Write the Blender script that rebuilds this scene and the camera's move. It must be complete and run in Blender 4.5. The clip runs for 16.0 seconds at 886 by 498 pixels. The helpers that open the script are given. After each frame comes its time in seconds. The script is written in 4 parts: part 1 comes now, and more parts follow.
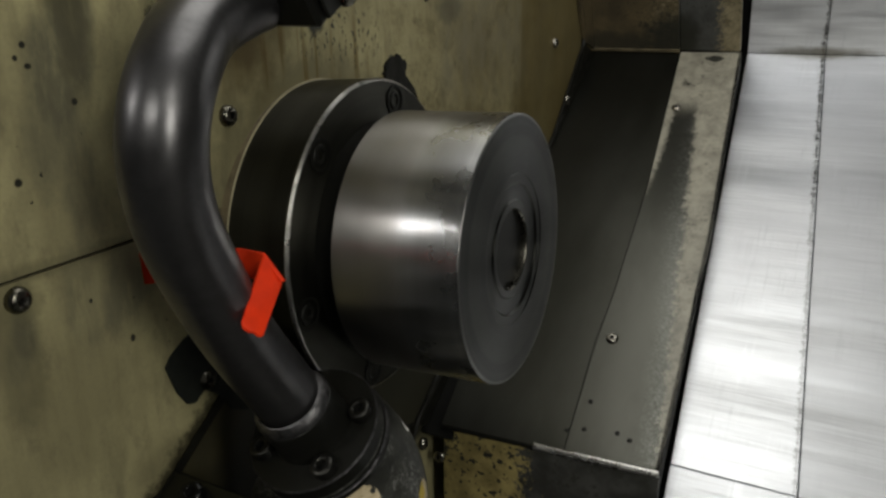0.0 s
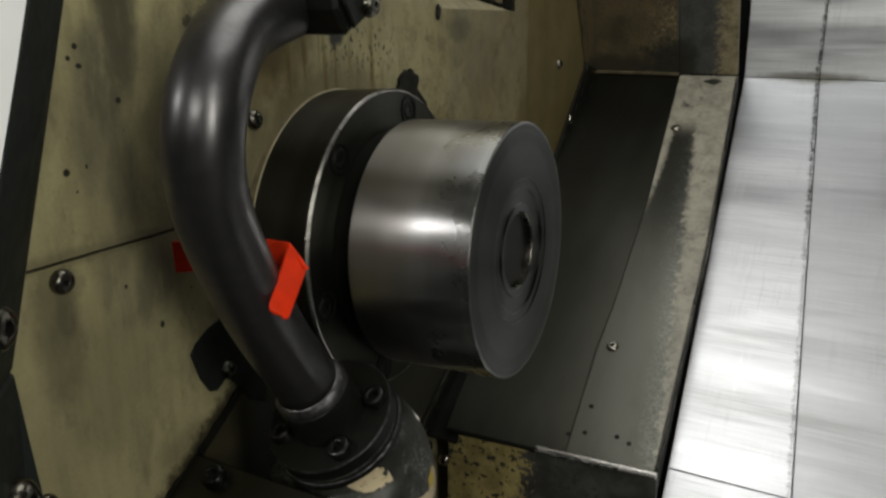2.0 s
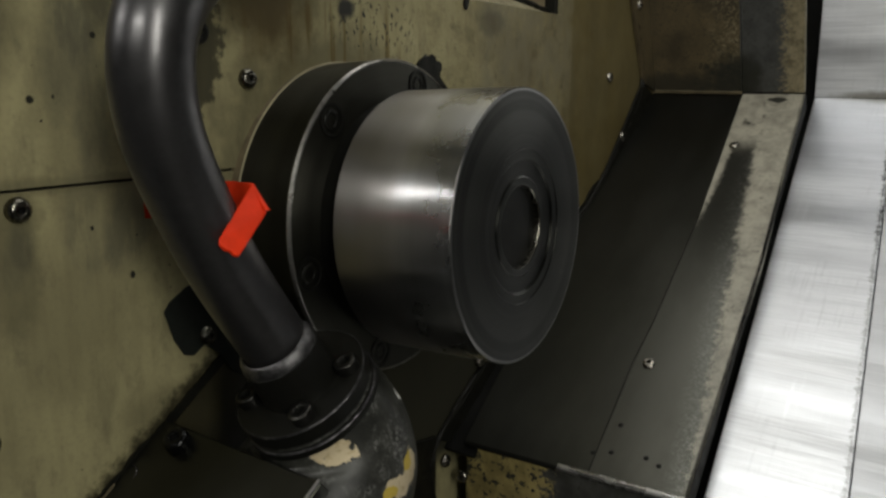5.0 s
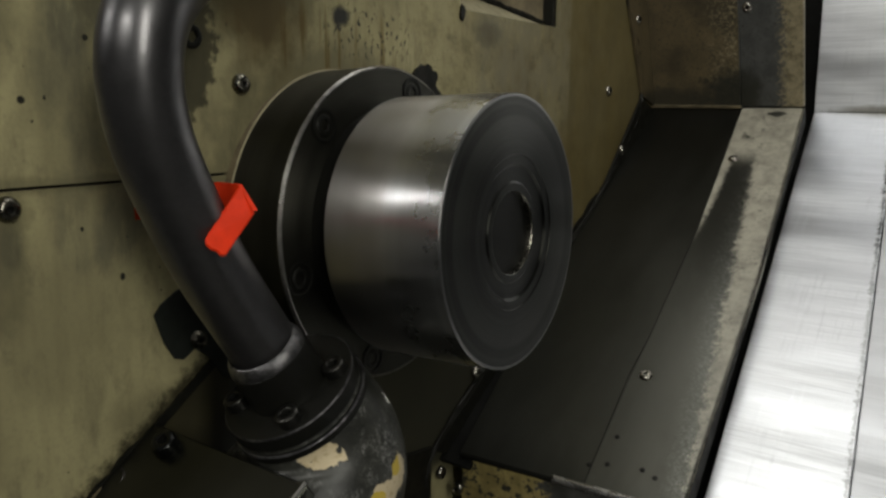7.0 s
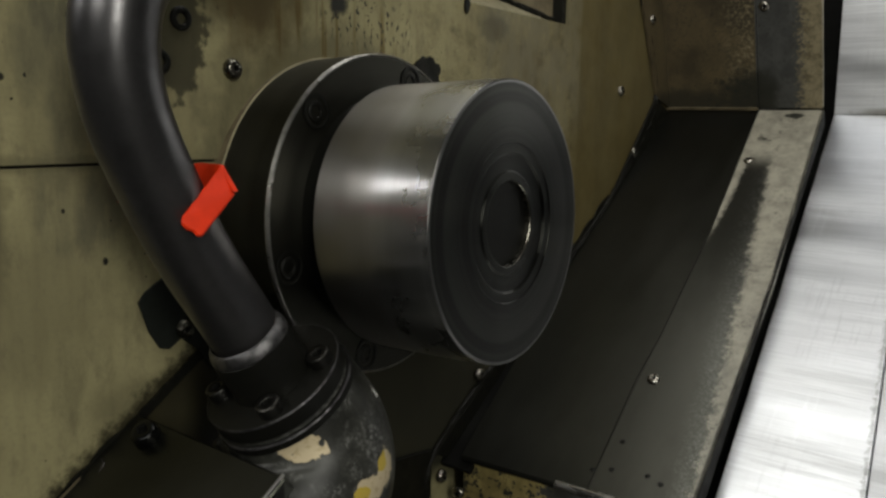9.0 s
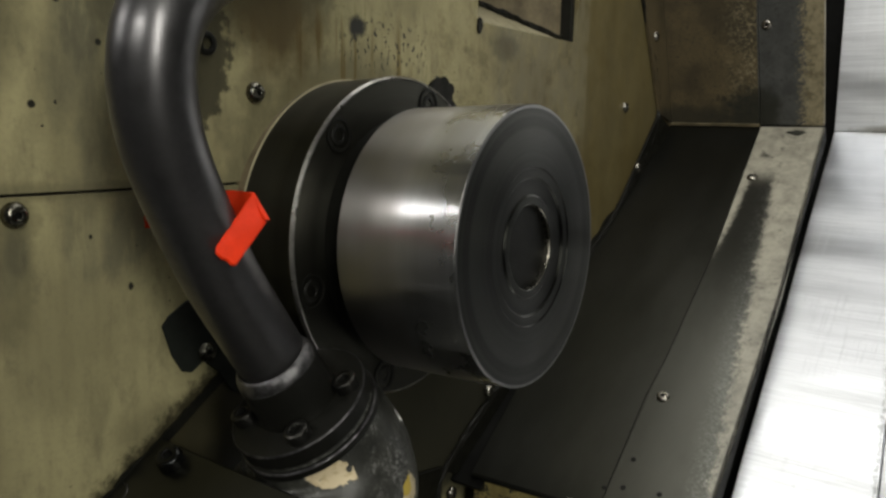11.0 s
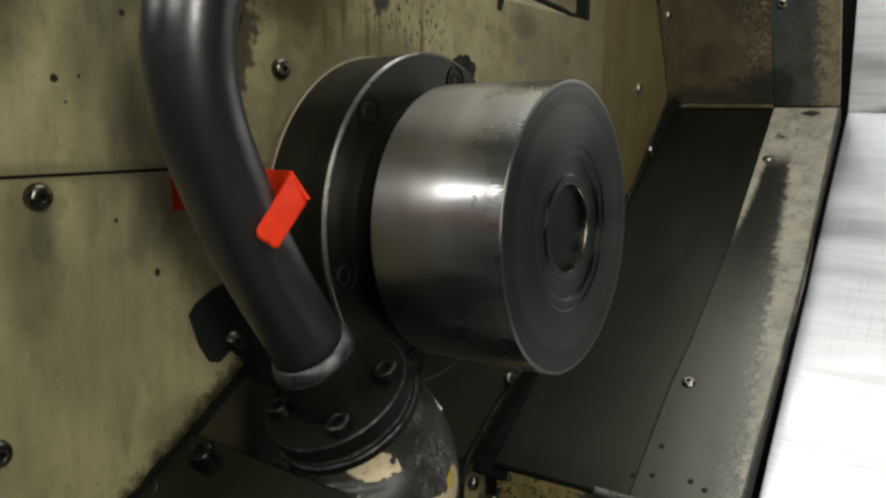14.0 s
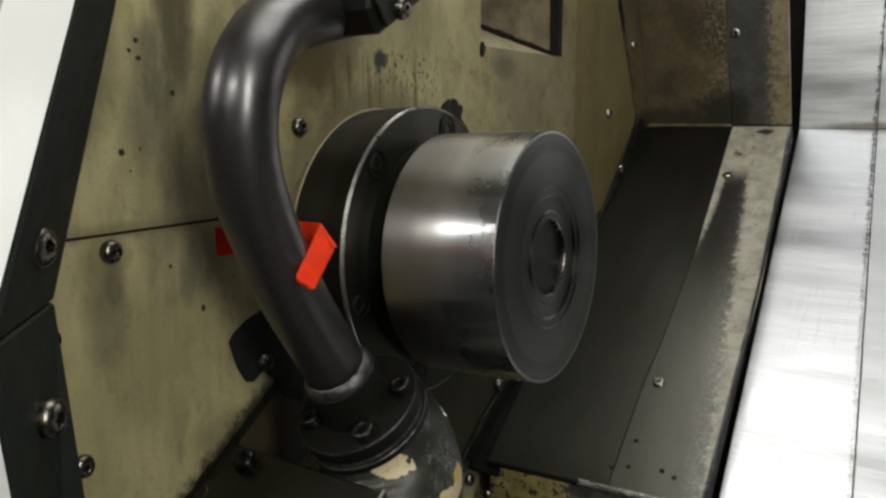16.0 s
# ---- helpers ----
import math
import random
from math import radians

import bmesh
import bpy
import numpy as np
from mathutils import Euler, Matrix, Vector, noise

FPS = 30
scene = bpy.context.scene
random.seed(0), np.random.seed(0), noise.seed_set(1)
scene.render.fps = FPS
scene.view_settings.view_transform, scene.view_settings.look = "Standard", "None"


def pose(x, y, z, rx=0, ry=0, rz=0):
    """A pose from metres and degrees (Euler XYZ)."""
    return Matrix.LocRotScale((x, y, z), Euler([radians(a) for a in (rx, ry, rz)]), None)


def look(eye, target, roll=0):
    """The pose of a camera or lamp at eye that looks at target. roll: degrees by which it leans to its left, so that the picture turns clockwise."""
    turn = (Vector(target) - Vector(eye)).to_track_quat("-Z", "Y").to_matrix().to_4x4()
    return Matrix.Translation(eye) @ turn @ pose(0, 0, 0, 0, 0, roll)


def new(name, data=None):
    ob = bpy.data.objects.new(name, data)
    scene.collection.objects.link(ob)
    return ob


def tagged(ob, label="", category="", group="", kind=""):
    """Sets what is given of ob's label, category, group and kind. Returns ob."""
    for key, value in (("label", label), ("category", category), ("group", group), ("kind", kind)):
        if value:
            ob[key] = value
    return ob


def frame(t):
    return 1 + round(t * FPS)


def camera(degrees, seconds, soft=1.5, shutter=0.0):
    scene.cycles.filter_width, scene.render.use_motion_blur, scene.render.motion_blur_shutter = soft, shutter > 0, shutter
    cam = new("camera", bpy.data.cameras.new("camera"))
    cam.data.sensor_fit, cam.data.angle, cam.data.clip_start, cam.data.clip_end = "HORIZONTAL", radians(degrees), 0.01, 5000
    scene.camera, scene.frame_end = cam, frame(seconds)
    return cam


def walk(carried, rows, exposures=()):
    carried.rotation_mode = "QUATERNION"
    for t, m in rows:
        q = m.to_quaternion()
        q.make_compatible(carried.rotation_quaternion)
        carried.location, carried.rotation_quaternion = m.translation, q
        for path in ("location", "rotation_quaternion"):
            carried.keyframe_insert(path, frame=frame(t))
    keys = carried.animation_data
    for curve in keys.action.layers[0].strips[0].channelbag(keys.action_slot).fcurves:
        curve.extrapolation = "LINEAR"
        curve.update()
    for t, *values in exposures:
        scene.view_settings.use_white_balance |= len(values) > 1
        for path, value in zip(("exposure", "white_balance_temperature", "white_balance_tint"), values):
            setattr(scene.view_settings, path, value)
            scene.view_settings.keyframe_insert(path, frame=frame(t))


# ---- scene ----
cam = camera(59.67, 16.0, soft=2.7)
PATH = [
    (0.0, (0.30184, -0.18148, 1.12076), (-0.14506, 0.65625, 0.80692), -0.660),
    (0.5, (0.30147, -0.18760, 1.12389), (-0.14968, 0.65101, 0.81860), -0.721),
    (1.0, (0.30467, -0.19768, 1.12589), (-0.14774, 0.64353, 0.82975), -0.494),
    (1.5, (0.30226, -0.20842, 1.11975), (-0.14947, 0.63437, 0.82709), -0.011),
    (2.0, (0.31013, -0.21045, 1.11322), (-0.14164, 0.63625, 0.83212), 0.092),
    (2.5, (0.31348, -0.20816, 1.10446), (-0.14206, 0.63872, 0.83013), -0.180),
    (3.0, (0.32207, -0.19980, 1.09150), (-0.15222, 0.64274, 0.83621), -0.559),
    (3.5, (0.34229, -0.18732, 1.07363), (-0.15778, 0.64769, 0.84407), 0.210),
    (4.0, (0.34767, -0.17859, 1.06357), (-0.18636, 0.63732, 0.84195), 0.596),
    (6.5, (0.35457, -0.16483, 1.05129), (-0.21274, 0.63764, 0.86635), 0.889),
    (7.0, (0.35732, -0.16480, 1.04756), (-0.21138, 0.63774, 0.86728), 0.802),
    (7.5, (0.36068, -0.15973, 1.04265), (-0.20774, 0.64337, 0.86390), 0.776),
    (8.0, (0.36359, -0.15430, 1.03556), (-0.21241, 0.64494, 0.86400), 0.658),
    (8.5, (0.36481, -0.14964, 1.03169), (-0.22727, 0.63868, 0.86435), 1.138),
    (9.0, (0.36394, -0.14618, 1.03308), (-0.22980, 0.64152, 0.86871), 1.126),
    (11.5, (0.34666, -0.16315, 1.04446), (-0.23452, 0.63550, 0.88827), 1.477),
    (12.0, (0.34277, -0.16645, 1.04474), (-0.24029, 0.63115, 0.89022), 1.420),
    (12.5, (0.32687, -0.16247, 1.04083), (-0.26008, 0.63256, 0.88785), 1.596),
    (13.0, (0.31064, -0.15531, 1.03268), (-0.27655, 0.63802, 0.87194), 1.422),
    (13.5, (0.31192, -0.15439, 1.03439), (-0.26002, 0.64847, 0.86617), 1.233),
    (14.0, (0.31786, -0.16051, 1.03576), (-0.24900, 0.64560, 0.86592), 1.016),
    (14.5, (0.32257, -0.17067, 1.04208), (-0.24238, 0.63700, 0.87326), 0.725),
    (15.0, (0.33776, -0.19747, 1.05179), (-0.21750, 0.61627, 0.88000), -0.040),
    (15.5, (0.34427, -0.21910, 1.06124), (-0.19899, 0.60220, 0.88708), -0.624),
    (16.0, (0.34466, -0.22120, 1.06492), (-0.19951, 0.60066, 0.89634), -0.254),
]
walk(cam, [(t, look(eye, target, roll)) for t, eye, target, roll in PATH],
     exposures=((0, -0.17), (4, -0.18), (7, -0.02), (9, -0.02), (11.5, 0.35), (13, 0.34), (16, 0.32)))

# ---------------------------------------------------------------- light
world = bpy.data.worlds.new("workshop_air")
scene.world = world
world.use_nodes = True
world.node_tree.nodes["Background"].inputs[0].default_value = (0.75, 0.82, 0.78, 1)
world.node_tree.nodes["Background"].inputs[1].default_value = 0.005


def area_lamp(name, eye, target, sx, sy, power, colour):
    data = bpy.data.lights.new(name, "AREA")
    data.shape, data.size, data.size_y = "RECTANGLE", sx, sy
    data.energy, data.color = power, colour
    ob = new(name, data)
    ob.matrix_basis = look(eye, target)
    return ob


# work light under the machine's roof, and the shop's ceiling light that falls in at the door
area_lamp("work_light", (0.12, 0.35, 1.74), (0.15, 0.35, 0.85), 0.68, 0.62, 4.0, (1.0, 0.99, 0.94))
# unseen fill from the right, added to brighten wall and pipe
area_lamp("fill_light_right", (1.20, -0.50, 1.50), (0.05, 0.1, 1.05), 0.24, 0.95, 8.2, (1.0, 0.985, 0.90))
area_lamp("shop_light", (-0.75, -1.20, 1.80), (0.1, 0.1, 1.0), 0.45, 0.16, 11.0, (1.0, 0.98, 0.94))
# unseen fill from the front, added for the cover's riser and the chuck
area_lamp("fill_light_front", (0.60, -1.85, 2.00), (0.2, 0.4, 1.1), 0.90, 0.25, 14.0, (1.0, 0.985, 0.92))

# ---------------------------------------------------------------- materials


class Nodes:
    """A small builder for node materials."""

    def __init__(self, name):
        self.m = bpy.data.materials.new(name)
        self.m.use_nodes = True
        self.t = self.m.node_tree
        self.b = self.t.nodes["Principled BSDF"]
        self.pos = self.n("ShaderNodeNewGeometry").outputs["Position"]

    def n(self, kind, **props):
        node = self.t.nodes.new(kind)
        for k, v in props.items():
            setattr(node, k, v)
        return node

    def put(self, socket, v):
        if hasattr(v, "links"):
            self.t.links.new(v, socket)
        elif isinstance(v, (tuple, list)) and len(v) == 3 and socket.type == "RGBA":
            socket.default_value = (*v, 1)
        else:
            socket.default_value = v

    def math(self, op, a, b=0.0, clamp=False):
        node = self.n("ShaderNodeMath", operation=op, use_clamp=clamp)
        self.put(node.inputs[0], a)
        self.put(node.inputs[1], b)
        return node.outputs[0]

    def scaled(self, scale, at=(0, 0, 0), vec=None):
        node = self.n("ShaderNodeMapping")
        self.put(node.inputs["Vector"], vec or self.pos)
        node.inputs["Scale"].default_value = scale
        node.inputs["Location"].default_value = at
        return node.outputs[0]

    def noise(self, scale, detail=4.0, stretch=(1, 1, 1), rough=0.6, at=(0, 0, 0), vec=None):
        node = self.n("ShaderNodeTexNoise")
        self.put(node.inputs["Vector"], self.scaled(stretch, at, vec))
        node.inputs["Scale"].default_value, node.inputs["Detail"].default_value = scale, detail
        node.inputs["Roughness"].default_value = rough
        return node.outputs["Fac"]

    def ramp(self, v, lo, hi, to_lo=0.0, to_hi=1.0):
        node = self.n("ShaderNodeMapRange", interpolation_type="SMOOTHSTEP")
        self.put(node.inputs["Value"], v)
        for k, x in (("From Min", lo), ("From Max", hi), ("To Min", to_lo), ("To Max", to_hi)):
            node.inputs[k].default_value = x
        return node.outputs["Result"]

    def mix(self, fac, a, b):
        node = self.n("ShaderNodeMix", data_type="RGBA")
        self.put(node.inputs[0], fac)
        self.put(node.inputs[6], a)
        self.put(node.inputs[7], b)
        return node.outputs[2]

    def blob(self, at, radii, rough=0.5, scale=60.0, soft=0.15):
        """A stain of uneven outline about a place; radii of 0 leave that axis out."""
        inv = [1.0 / r if r else 0.0 for r in radii]
        v = self.scaled(inv, [-a * i for a, i in zip(at, inv)])
        d = self.n("ShaderNodeVectorMath", operation="LENGTH")
        self.put(d.inputs[0], v)
        r = self.math("ADD", d.outputs["Value"], self.math("MULTIPLY", self.math("SUBTRACT", self.noise(scale, 5), 0.5), rough * 2))
        return self.ramp(r, 1 - soft, 1 + soft, 1.0, 0.0)

    def most(self, *masks):
        out = masks[0]
        for m in masks[1:]:
            out = self.math("MAXIMUM", out, m)
        return out

    def bump(self, height, strength, distance=0.001):
        node = self.n("ShaderNodeBump")
        node.inputs["Strength"].default_value, node.inputs["Distance"].default_value = strength, distance
        self.put(node.inputs["Height"], height)
        self.put(self.b.inputs["Normal"], node.outputs[0])

    def done(self, colour, rough, metal=0.0):
        self.put(self.b.inputs["Base Color"], colour)
        self.put(self.b.inputs["Roughness"], rough)
        self.put(self.b.inputs["Metallic"], metal)
        return self.m


SEAM_Z = 1.0085
CREAM, GRIME_AND_SHADE, BARE = (0.405, 0.366, 0.195), (0.022, 0.022, 0.017), (0.20, 0.20, 0.185)


def wall_paint():
    k = Nodes("stained_shaded_cream_paint")
    cloud = k.noise(9, 5)
    streak = k.noise(30, 4, (1, 1, 0.12))
    fine = k.noise(420, 3)
    c = k.mix(k.ramp(cloud, 0.40, 0.66), CREAM, (0.29, 0.26, 0.14))
    c = k.mix(k.ramp(streak, 0.50, 0.74, 0, 0.5), c, (0.16, 0.14, 0.075))
    c = k.mix(k.ramp(fine, 0.45, 0.75, 0, 0.25), c, (0.20, 0.18, 0.12))
    c = k.mix(k.ramp(k.noise(75, 5, (1, 1, 0.45), 0.7), 0.52, 0.72, 0, 0.5), c, (0.16, 0.14, 0.085))
    c = k.mix(k.math("MULTIPLY", k.ramp(k.noise(26, 7, (1, 1, 0.4), 0.7), 0.50, 0.68), 0.45), c, (0.135, 0.121, 0.072))
    specks = k.math("MULTIPLY", k.ramp(k.noise(170, 2), 0.70, 0.74), k.ramp(k.noise(16, 2), 0.5, 0.62))
    # greyish wipe marks; the bands beside the pipe hold its soft painted shadow
    wipe_and_shadow = k.most(*[k.math("MULTIPLY", k.blob((0, y, z), (0, ry, rz), 0.55, 60, 0.45), f) for y, z, ry, rz, f in (
        (0.048, 1.112, 0.010, 0.030, 0.75), (0.034, 1.085, 0.011, 0.026, 0.70), (0.027, 1.062, 0.009, 0.022, 0.45),
        (0.041, 1.036, 0.010, 0.034, 0.55), (0.032, 0.990, 0.010, 0.028, 0.40), (0.0015, 0.984, 0.0055, 0.012, 0.60),
        (0.055, 0.985, 0.016, 0.020, 0.55), (-0.004, 0.972, 0.006, 0.010, 0.35))])
    wipe_and_shadow = k.math("MULTIPLY", wipe_and_shadow, k.ramp(k.noise(110, 6, (1, 1, 0.22), 0.75), 0.30, 0.55, 0.35, 1.0))
    c = k.mix(wipe_and_shadow, c, (0.085, 0.084, 0.066))
    # smears; the flange's ring and the patch below the lug include painted shadow
    smear = k.most(
        k.math("MULTIPLY", k.blob((0, 0.047, 1.125), (0, 0.012, 0.045), 0.8, 40, 0.5), 0.75),
        k.math("MULTIPLY", k.blob((0, 0.075, 1.045), (0, 0.02, 0.07), 0.7, 40, 0.5), 0.5),
        k.math("MULTIPLY", k.blob((0, 0.217, 0.972), (0, 0.118, 0.118), 0.25, 50, 0.12), 0.55),
        k.math("MULTIPLY", k.blob((0, 0.40, 1.108), (0, 0.022, 0.010), 0.8, 90, 0.4), 0.6),
        k.math("MULTIPLY", k.blob((0, 0.15, 1.12), (0, 0.05, 0.035), 0.7, 60, 0.4), 0.75),
        k.math("MULTIPLY", k.blob((0, -0.003, 0.972), (0, 0.012, 0.03), 0.6, 90, 0.4), 0.4),
        k.math("MULTIPLY", k.blob((0, 0.075, 0.884), (0, 0.03, 0.010), 0.6, 70, 0.5), 0.3),
        k.math("MULTIPLY", k.blob((0, 0.04, SEAM_Z + 0.001), (0, 0.10, 0.0045), 0.8, 70, 0.6), 0.5),
        k.math("MULTIPLY", k.blob((0, 0.0, 0.999), (0, 0.0125, 0.0125), 0.5, 140, 0.3), 0.45),
        k.math("MULTIPLY", k.blob((0, 0.134, 1.059), (0, 0.0115, 0.0125), 0.5, 140, 0.3), 0.35),
        k.math("MULTIPLY", k.blob((0, -0.005, 1.115), (0, 0.016, 0.06), 0.8, 35, 0.6), 0.55),
        k.math("MULTIPLY", k.blob((0, 0.03, 1.05), (0, 0.018, 0.05), 0.9, 45, 0.6), 0.4),
    )
    # brown stain, with the light's fall-off to the right painted in
    c = k.mix(k.math("MULTIPLY", k.blob((0, 0.60, 1.04), (0, 0.24, 0.28), 0.5, 14, 0.6), k.ramp(k.noise(11, 5, rough=0.65), 0.3, 0.65, 0.45, 1.0)), c, (0.105, 0.082, 0.032))
    c = k.mix(k.math("MULTIPLY", k.ramp(k.noise(34, 7, rough=0.75), 0.46, 0.66), k.blob((0, 0.50, 1.09), (0, 0.17, 0.10), 0.4, 20, 0.5)), c, (0.085, 0.066, 0.028))
    lap = k.n("ShaderNodeSeparateXYZ")
    k.put(lap.inputs[0], k.pos)
    # wiped paint right of the flange, its colour lowered for weaker light
    wiped_dim = k.math("MULTIPLY", k.ramp(lap.outputs[1], 0.37, 0.40), k.ramp(lap.outputs[2], 1.00, 1.06))
    c = k.mix(k.math("MULTIPLY", wiped_dim, k.ramp(k.noise(60, 6, (1, 1, 0.5), 0.7), 0.35, 0.62, 0.15, 0.85)), c, (0.165, 0.148, 0.092))
    c = k.mix(k.ramp(lap.outputs[1], 0.5535, 0.5555, 0.0, 0.72), c, k.mix(k.ramp(k.noise(22, 7, (1, 1, 0.6), 0.7), 0.35, 0.65), (0.125, 0.098, 0.038), (0.085, 0.067, 0.026)))
    c = k.mix(smear, c, (0.075, 0.068, 0.04))
    black = k.most(
        k.blob((0, 0.312, 1.0690), (0, 0.0155, 0.0095), 0.55, 190, 0.05),
        k.math("MULTIPLY", k.blob((0, 0.101, 1.080), (0, 0.018, 0.038), 0.7, 110, 0.12), 0.8),
        k.blob((0, 0.221, 1.1045), (0, 0.0075, 0.0065), 0.8, 160, 0.4),
        k.blob((0, 0.024, 1.103), (0, 0.0014, 0.0014), 0.3, 300, 0.3),
        k.blob((0, 0.020, 1.098), (0, 0.0012, 0.0012), 0.3, 300, 0.3),
        k.blob((0, 0.025, 1.0945), (0, 0.0016, 0.0012), 0.3, 300, 0.3),
        k.blob((0, 0.0118, 1.0483), (0, 0.0018, 0.0018), 0.3, 300, 0.3),
        k.blob((0, 0.044, 1.0778), (0, 0.0015, 0.0015), 0.3, 300, 0.3),
        k.blob((0, 0.0558, 0.9601), (0, 0.0014, 0.002), 0.3, 300, 0.3),
        k.blob((0, 0.036, 0.987), (0, 0.0009, 0.0012), 0.3, 300, 0.3),
        # two wide areas under the chuck: its shade painted black
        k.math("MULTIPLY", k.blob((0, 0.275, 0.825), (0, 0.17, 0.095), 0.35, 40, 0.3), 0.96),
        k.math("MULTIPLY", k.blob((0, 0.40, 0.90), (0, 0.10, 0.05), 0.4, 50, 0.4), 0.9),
    )
    fleck = k.math("MULTIPLY", k.ramp(k.noise(300, 2, (1, 1, 0.6)), 0.595, 0.625), k.blob((0, 0.252, 1.096), (0, 0.042, 0.019), 0.6, 60, 0.4))
    fleck_b = k.math("MULTIPLY", k.ramp(k.noise(520, 2), 0.64, 0.68), k.blob((0, 0.33, 1.065), (0, 0.06, 0.03), 0.6, 60, 0.5))
    black = k.most(black, specks, fleck, fleck_b)
    drip = k.math("MULTIPLY", k.ramp(k.noise(120, 3, (1, 1, 0.06)), 0.52, 0.66), k.blob((0, 0.22, 1.085), (0, 0.075, 0.028), 0.5, 40, 0.5))
    c = k.mix(k.math("MULTIPLY", drip, 0.85), c, (0.12, 0.085, 0.025))
    rust = k.blob((0, 0.155, 1.10), (0, 0.03, 0.03), 0.8, 50, 0.6)
    c = k.mix(k.math("MULTIPLY", rust, 0.55), c, (0.10, 0.065, 0.02))
    sep = k.n("ShaderNodeSeparateXYZ")
    k.put(sep.inputs[0], k.pos)
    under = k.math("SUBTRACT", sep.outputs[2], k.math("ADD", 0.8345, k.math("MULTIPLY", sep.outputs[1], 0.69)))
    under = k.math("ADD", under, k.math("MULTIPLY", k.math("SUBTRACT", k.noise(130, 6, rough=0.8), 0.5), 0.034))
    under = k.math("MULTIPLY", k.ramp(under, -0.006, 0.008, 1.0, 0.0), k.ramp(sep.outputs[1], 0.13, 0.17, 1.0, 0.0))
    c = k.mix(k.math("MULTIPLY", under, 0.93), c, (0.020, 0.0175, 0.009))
    c = k.mix(black, c, GRIME_AND_SHADE)
    k.b.inputs["Specular IOR Level"].default_value = 0.18
    k.bump(k.math("ADD", cloud, k.math("MULTIPLY", fine, 0.2)), 0.25)
    return k.done(c, k.ramp(k.math("ADD", cloud, k.math("MULTIPLY", black, -0.3)), 0.2, 0.8, 0.28, 0.5))


def rear_plate_paint():
    """Cream paint worn to bare grey steel, darkest along the seam."""
    k = Nodes("worn_cream_plate_paint")
    sep = k.n("ShaderNodeSeparateXYZ")
    k.put(sep.inputs[0], k.pos)
    x, z = sep.outputs[0], sep.outputs[2]
    # the edge of the paint runs aslant, from the seam at the top to the free edge at the foot
    edge = k.math("SUBTRACT", x, k.math("ADD", 0.152, k.math("MULTIPLY", k.math("SUBTRACT", 0.975, z), 0.25)))
    edge = k.math("ADD", edge, k.math("MULTIPLY", k.math("SUBTRACT", k.noise(120, 8, rough=0.85), 0.5), 0.040))
    keep = k.ramp(edge, -0.003, 0.005)
    top = k.math("MULTIPLY", k.ramp(z, 0.985, 1.01), k.ramp(k.noise(60, 5), 0.30, 0.42))
    keep = k.math("MAXIMUM", keep, top)
    along = k.math("SUBTRACT", x, k.math("ADD", 0.1080, k.math("MULTIPLY", k.math("SUBTRACT", 1.0517, z), 0.126)))
    reach = k.math("ADD", 0.0022, k.math("MULTIPLY", k.math("SUBTRACT", z, 0.93), 0.11))
    thin = k.math("SUBTRACT", k.math("ADD", along, k.math("MULTIPLY", k.math("SUBTRACT", k.noise(170, 7, rough=0.85), 0.5), 0.022)), reach)
    keep = k.math("MAXIMUM", keep, k.math("MULTIPLY", k.ramp(z, 0.918, 0.945), k.ramp(thin, -0.002, 0.0035, 1.0, 0.0)))
    cream = k.mix(k.ramp(k.noise(55, 7, rough=0.7), 0.35, 0.7), (0.34, 0.32, 0.255), (0.185, 0.175, 0.142))
    cream = k.mix(k.math("MULTIPLY", k.ramp(k.noise(260, 5, rough=0.8), 0.52, 0.64), k.ramp(k.noise(22, 4), 0.42, 0.6, 0.15, 0.8)), cream, (0.075, 0.072, 0.058))
    grey = k.mix(k.ramp(k.noise(14, 5, (1, 0.4, 0.4)), 0.3, 0.7), (0.050, 0.0505, 0.042), (0.073, 0.073, 0.063))
    dust = k.math("MULTIPLY", k.ramp(edge, -0.022, 0.002), k.ramp(k.noise(420, 4, rough=0.8), 0.42, 0.62))
    grey = k.mix(k.math("MULTIPLY", dust, 0.4), grey, (0.22, 0.225, 0.21))
    c = k.mix(keep, grey, cream)
    c = k.mix(k.blob((0.150, 0.783, 1.043), (0.012, 0.006, 0.006), 0.7, 120, 0.1), c, GRIME_AND_SHADE)
    k.bump(k.math("ADD", k.math("MULTIPLY", k.noise(300, 3), 0.25), keep), 0.06)
    return k.done(c, k.ramp(keep, 0, 1, 0.30, 0.42), k.ramp(keep, 0, 1, 0.92, 0.0))


